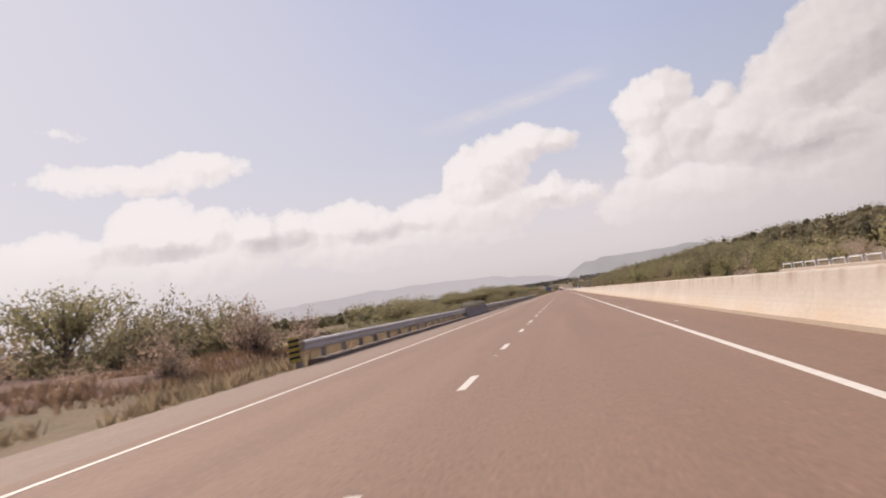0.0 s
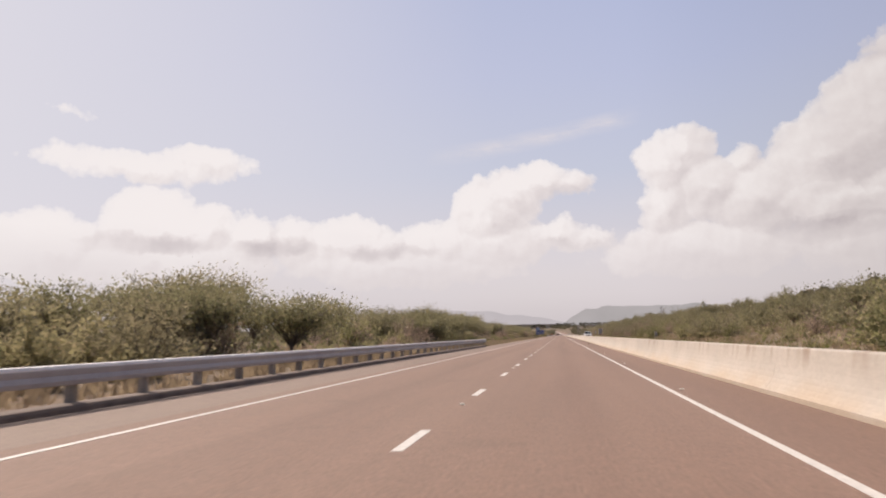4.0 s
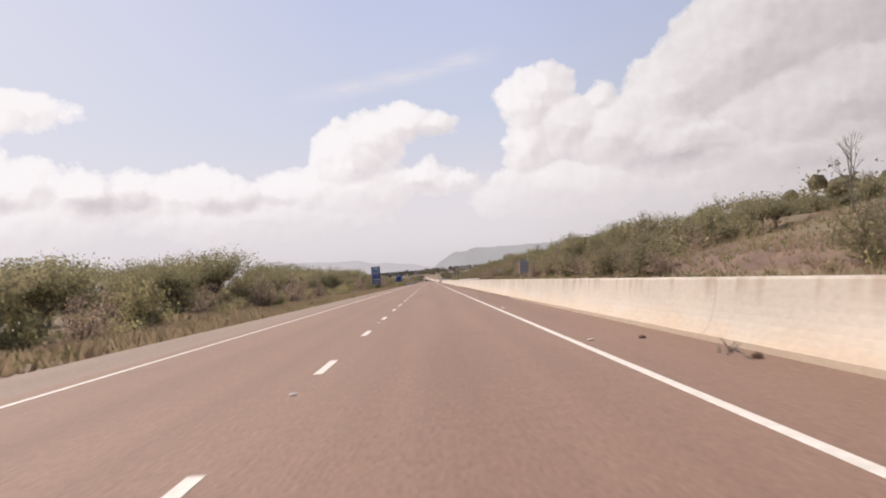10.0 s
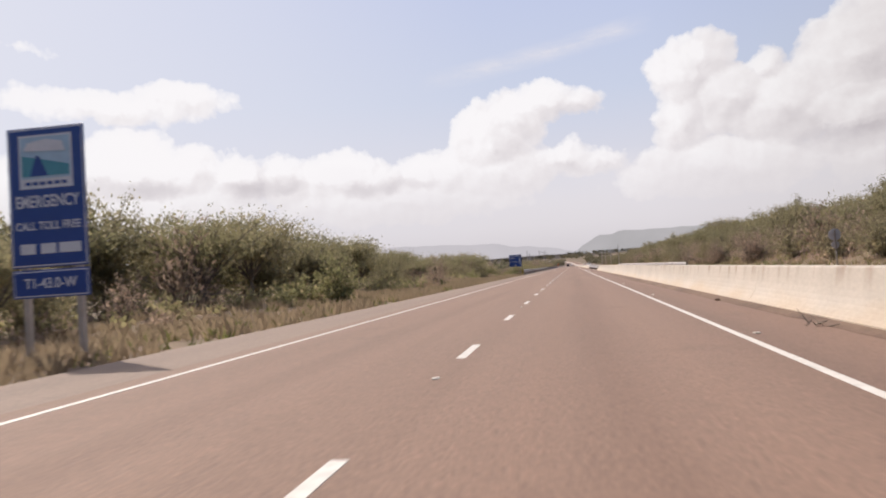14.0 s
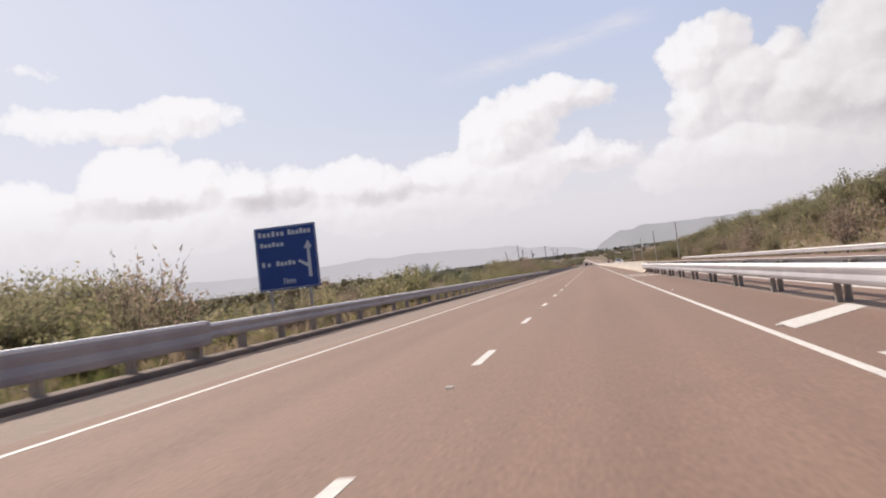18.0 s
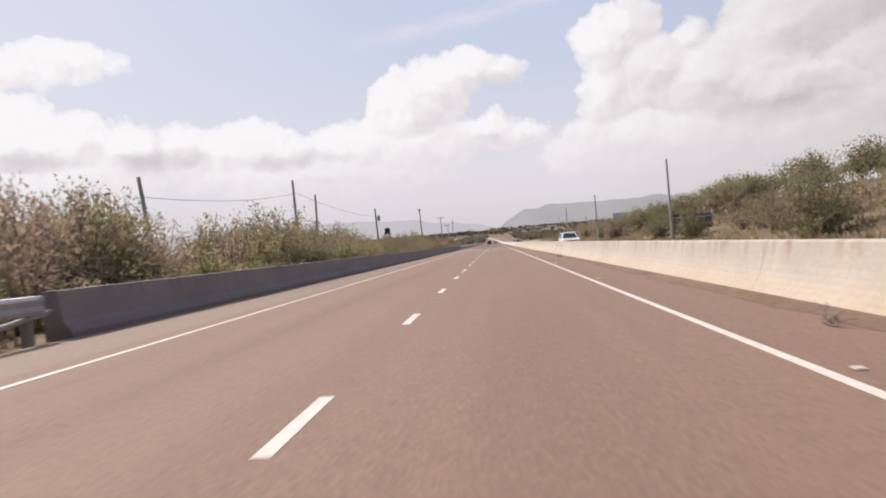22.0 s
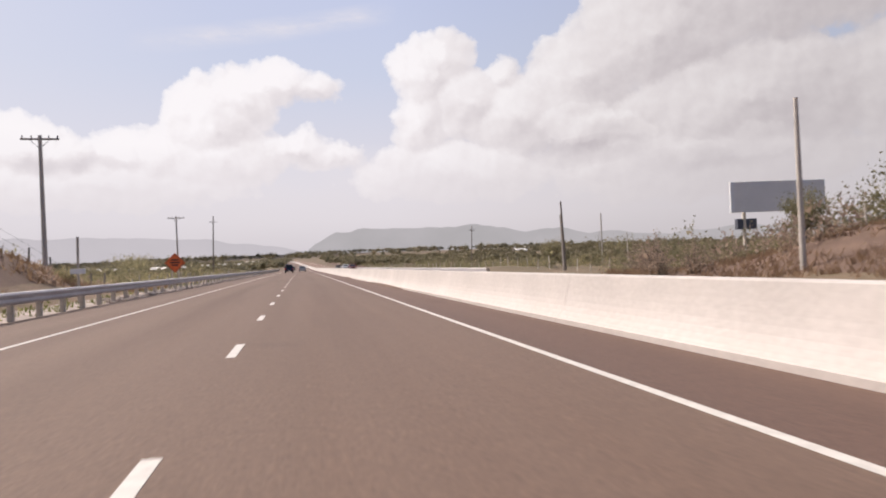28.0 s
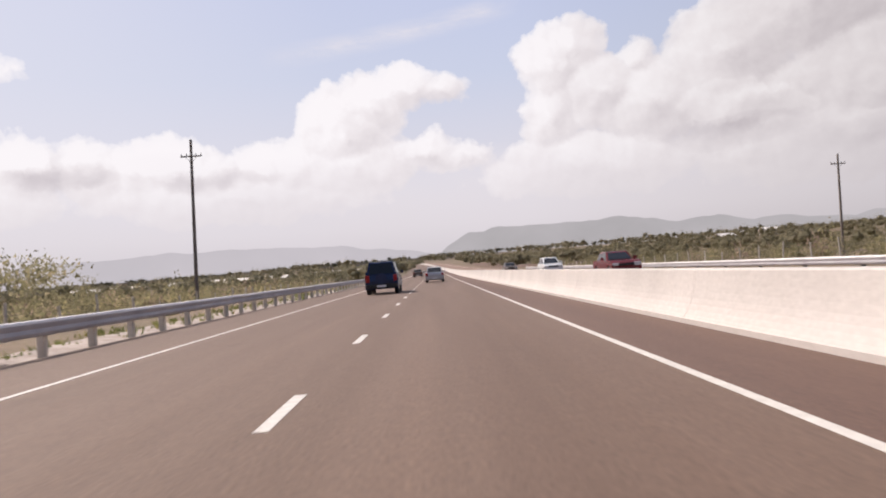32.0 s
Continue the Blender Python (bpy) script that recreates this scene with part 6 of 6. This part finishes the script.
    for a, b in ((lower, upper), (upper, cap)):
        for i in range(4):
            bm.faces.new((a[i], a[(i + 1) % 4], b[(i + 1) % 4], b[i]))
    bm.faces.new(cap)
    bmesh.ops.recalc_face_normals(bm, faces=bm.faces)
    part("cabin", bm, paint_mat, root)

    def glass(nm, quad, out):
        c = sum((Vector(q) for q in quad), Vector()) / 4
        q2 = [c + (Vector(q) - c) * 0.86 + Vector(out) for q in quad]
        q1 = [p - Vector(out) * 2.5 for p in q2]
        bmg = bmesh.new()
        a, b = [bmg.verts.new(p) for p in q2], [bmg.verts.new(p) for p in q1]
        bmg.faces.new(a)
        for i in range(4):
            bmg.faces.new((a[i], b[i], b[(i + 1) % 4], a[(i + 1) % 4]))
        bmesh.ops.recalc_face_normals(bmg, faces=bmg.faces)
        part(nm, bmg, M_GLASS_DARK, root)
    lo, hi = belt_z + 0.0, H - 0.05
    glass("rear_window", [(-wb, b0, lo), (wb, b0, lo), (wt, t0, hi), (-wt, t0, hi)], (0, -0.012, 0.004))
    glass("windscreen", [(wb, b1, lo), (-wb, b1, lo), (-wt, t1, hi), (wt, t1, hi)], (0, 0.012, 0.008))
    for s in (-1, 1):
        mid_b, mid_t = (b0 + b1) / 2 - 0.1, (t0 + t1) / 2
        glass("side_window", [(s * wb, b0 + 0.1, lo), (s * wb, mid_b, lo), (s * wt, mid_t, hi), (s * wt, t0 + 0.05, hi)], (s * 0.012, 0, 0.002))
        glass("side_window", [(s * wb, mid_b, lo), (s * wb, b1 - 0.12, lo), (s * wt, t1 - 0.05, hi), (s * wt, mid_t, hi)], (s * 0.012, 0, 0.002))
        bm = bmesh.new()
        box(bm, s * (W / 2 + 0.02), s * (W / 2 + 0.20), b1 - 0.42, b1 - 0.30, belt_z + 0.02, belt_z + 0.18, 0.02)
        part("mirror", bm, paint_mat, root)
        bm = bmesh.new()
        hl = 0.30 if kind in ("suv", "van", "hatch") else 0.16
        box(bm, s * (W / 2 - 0.24), s * (W / 2 - 0.05), r - 0.035, r + 0.05, belt_z - 0.22 - hl * 0.5, belt_z - 0.12 + hl * 0.3, 0.02)
        part("tail_lamp", bm, M_LAMP_RED, root)
        bm = bmesh.new()
        box(bm, s * (W / 2 - 0.42), s * (W / 2 - 0.07), f - 0.12, f + 0.0, hood - 0.30, hood - 0.14, 0.02)
        part("head_lamp", bm, M_LAMP_CLEAR, root)
        for cy in (ax_f, ax_r):
            bm = bmesh.new()
            rod(bm, (s * (W / 2 - 0.24), cy, wr), (s * (W / 2 - 0.02), cy, wr), wr, wr, 20)
            tyre = part("tyre", bm, M_RUBBER, root)
            bm = bmesh.new()
            rod(bm, (s * (W / 2 - 0.06), cy, wr), (s * (W / 2 + 0.0), cy, wr), wr * 0.62, wr * 0.55, 12)
            part("rim", bm, M_CHROME, tyre)
    for nm, yy, y2, mat in (("rear_bumper", r - 0.06, r + 0.12, M_BLACK if kind in ("suv", "pickup") else paint_mat), ("front_bumper", f - 0.12, f + 0.04, paint_mat)):
        bm = bmesh.new()
        box(bm, -W / 2 + 0.05, W / 2 - 0.05, yy, y2, sill + 0.06, sill + 0.27, 0.03)
        part(nm, bm, mat, root)
    bm = bmesh.new()
    box(bm, -0.45, 0.45, f - 0.03, f + 0.012, sill + 0.36, hood - 0.17, 0.01)
    part("grille", bm, M_BLACK, root)
    bm = bmesh.new()
    box(bm, -0.25, 0.25, r - 0.075, r - 0.06, sill + 0.11, sill + 0.22)
    part("number_plate", bm, M_SIGN_WHITE, root)
    if kind == "suv":
        bm = bmesh.new()
        rod(bm, (0.0, r - 0.16, 0.86), (0.0, r - 0.01, 0.86), 0.30, 0.30, 18)
        part("spare_wheel", bm, M_SUV, root, "spare wheel in a dark cover")
        for s in (-1, 1):
            bm = bmesh.new()
            rod(bm, (s * (wt - 0.06), t0 + 0.2, H + 0.04), (s * (wt - 0.06), t1 - 0.2, H + 0.04), 0.02, 0.02, 6)
            part("roof_rail", bm, M_BLACK, root)
    if kind == "pickup":
        bm = bmesh.new()
        box(bm, -W / 2 + 0.16, W / 2 - 0.16, r + 0.12, r + 1.62, belt_z - 0.42, belt_z + 0.004)
        part("load_bed", bm, M_BLACK, root)
    return root


vehicle("suv", "dark blue boxy off-road car in the outer lane", -1.55, 962.0, 0, M_SUV, "suv")
vehicle("sedan", "silver saloon car in the inner lane", 1.35, 987.5, 0, M_SILVER, "sedan")
vehicle("sedan", "dark taupe saloon car far ahead in the outer lane", -1.7, 1048, 0, M_TAUPE, "sedan", road_rise(1048) + 0.004)
vehicle("pickup_truck", "white double-cab pickup on the opposite carriageway", 8.55, 304.6, 180, M_WHITE, "pickup")
vehicle("sedan", "white saloon on the opposite carriageway", 8.6, 701.0, 180, M_WHITE, "hatch")
vehicle("hatchback", "white small car on the opposite carriageway", 12.3, 987.0, 180, M_WHITE, "hatch")
vehicle("sedan", "maroon saloon on the opposite carriageway", 12.3, 963.5, 180, M_MAROON, "sedan")
vehicle("sedan", "dark taupe saloon on the opposite carriageway", 12.3, 1021.5, 180, M_TAUPE, "sedan")
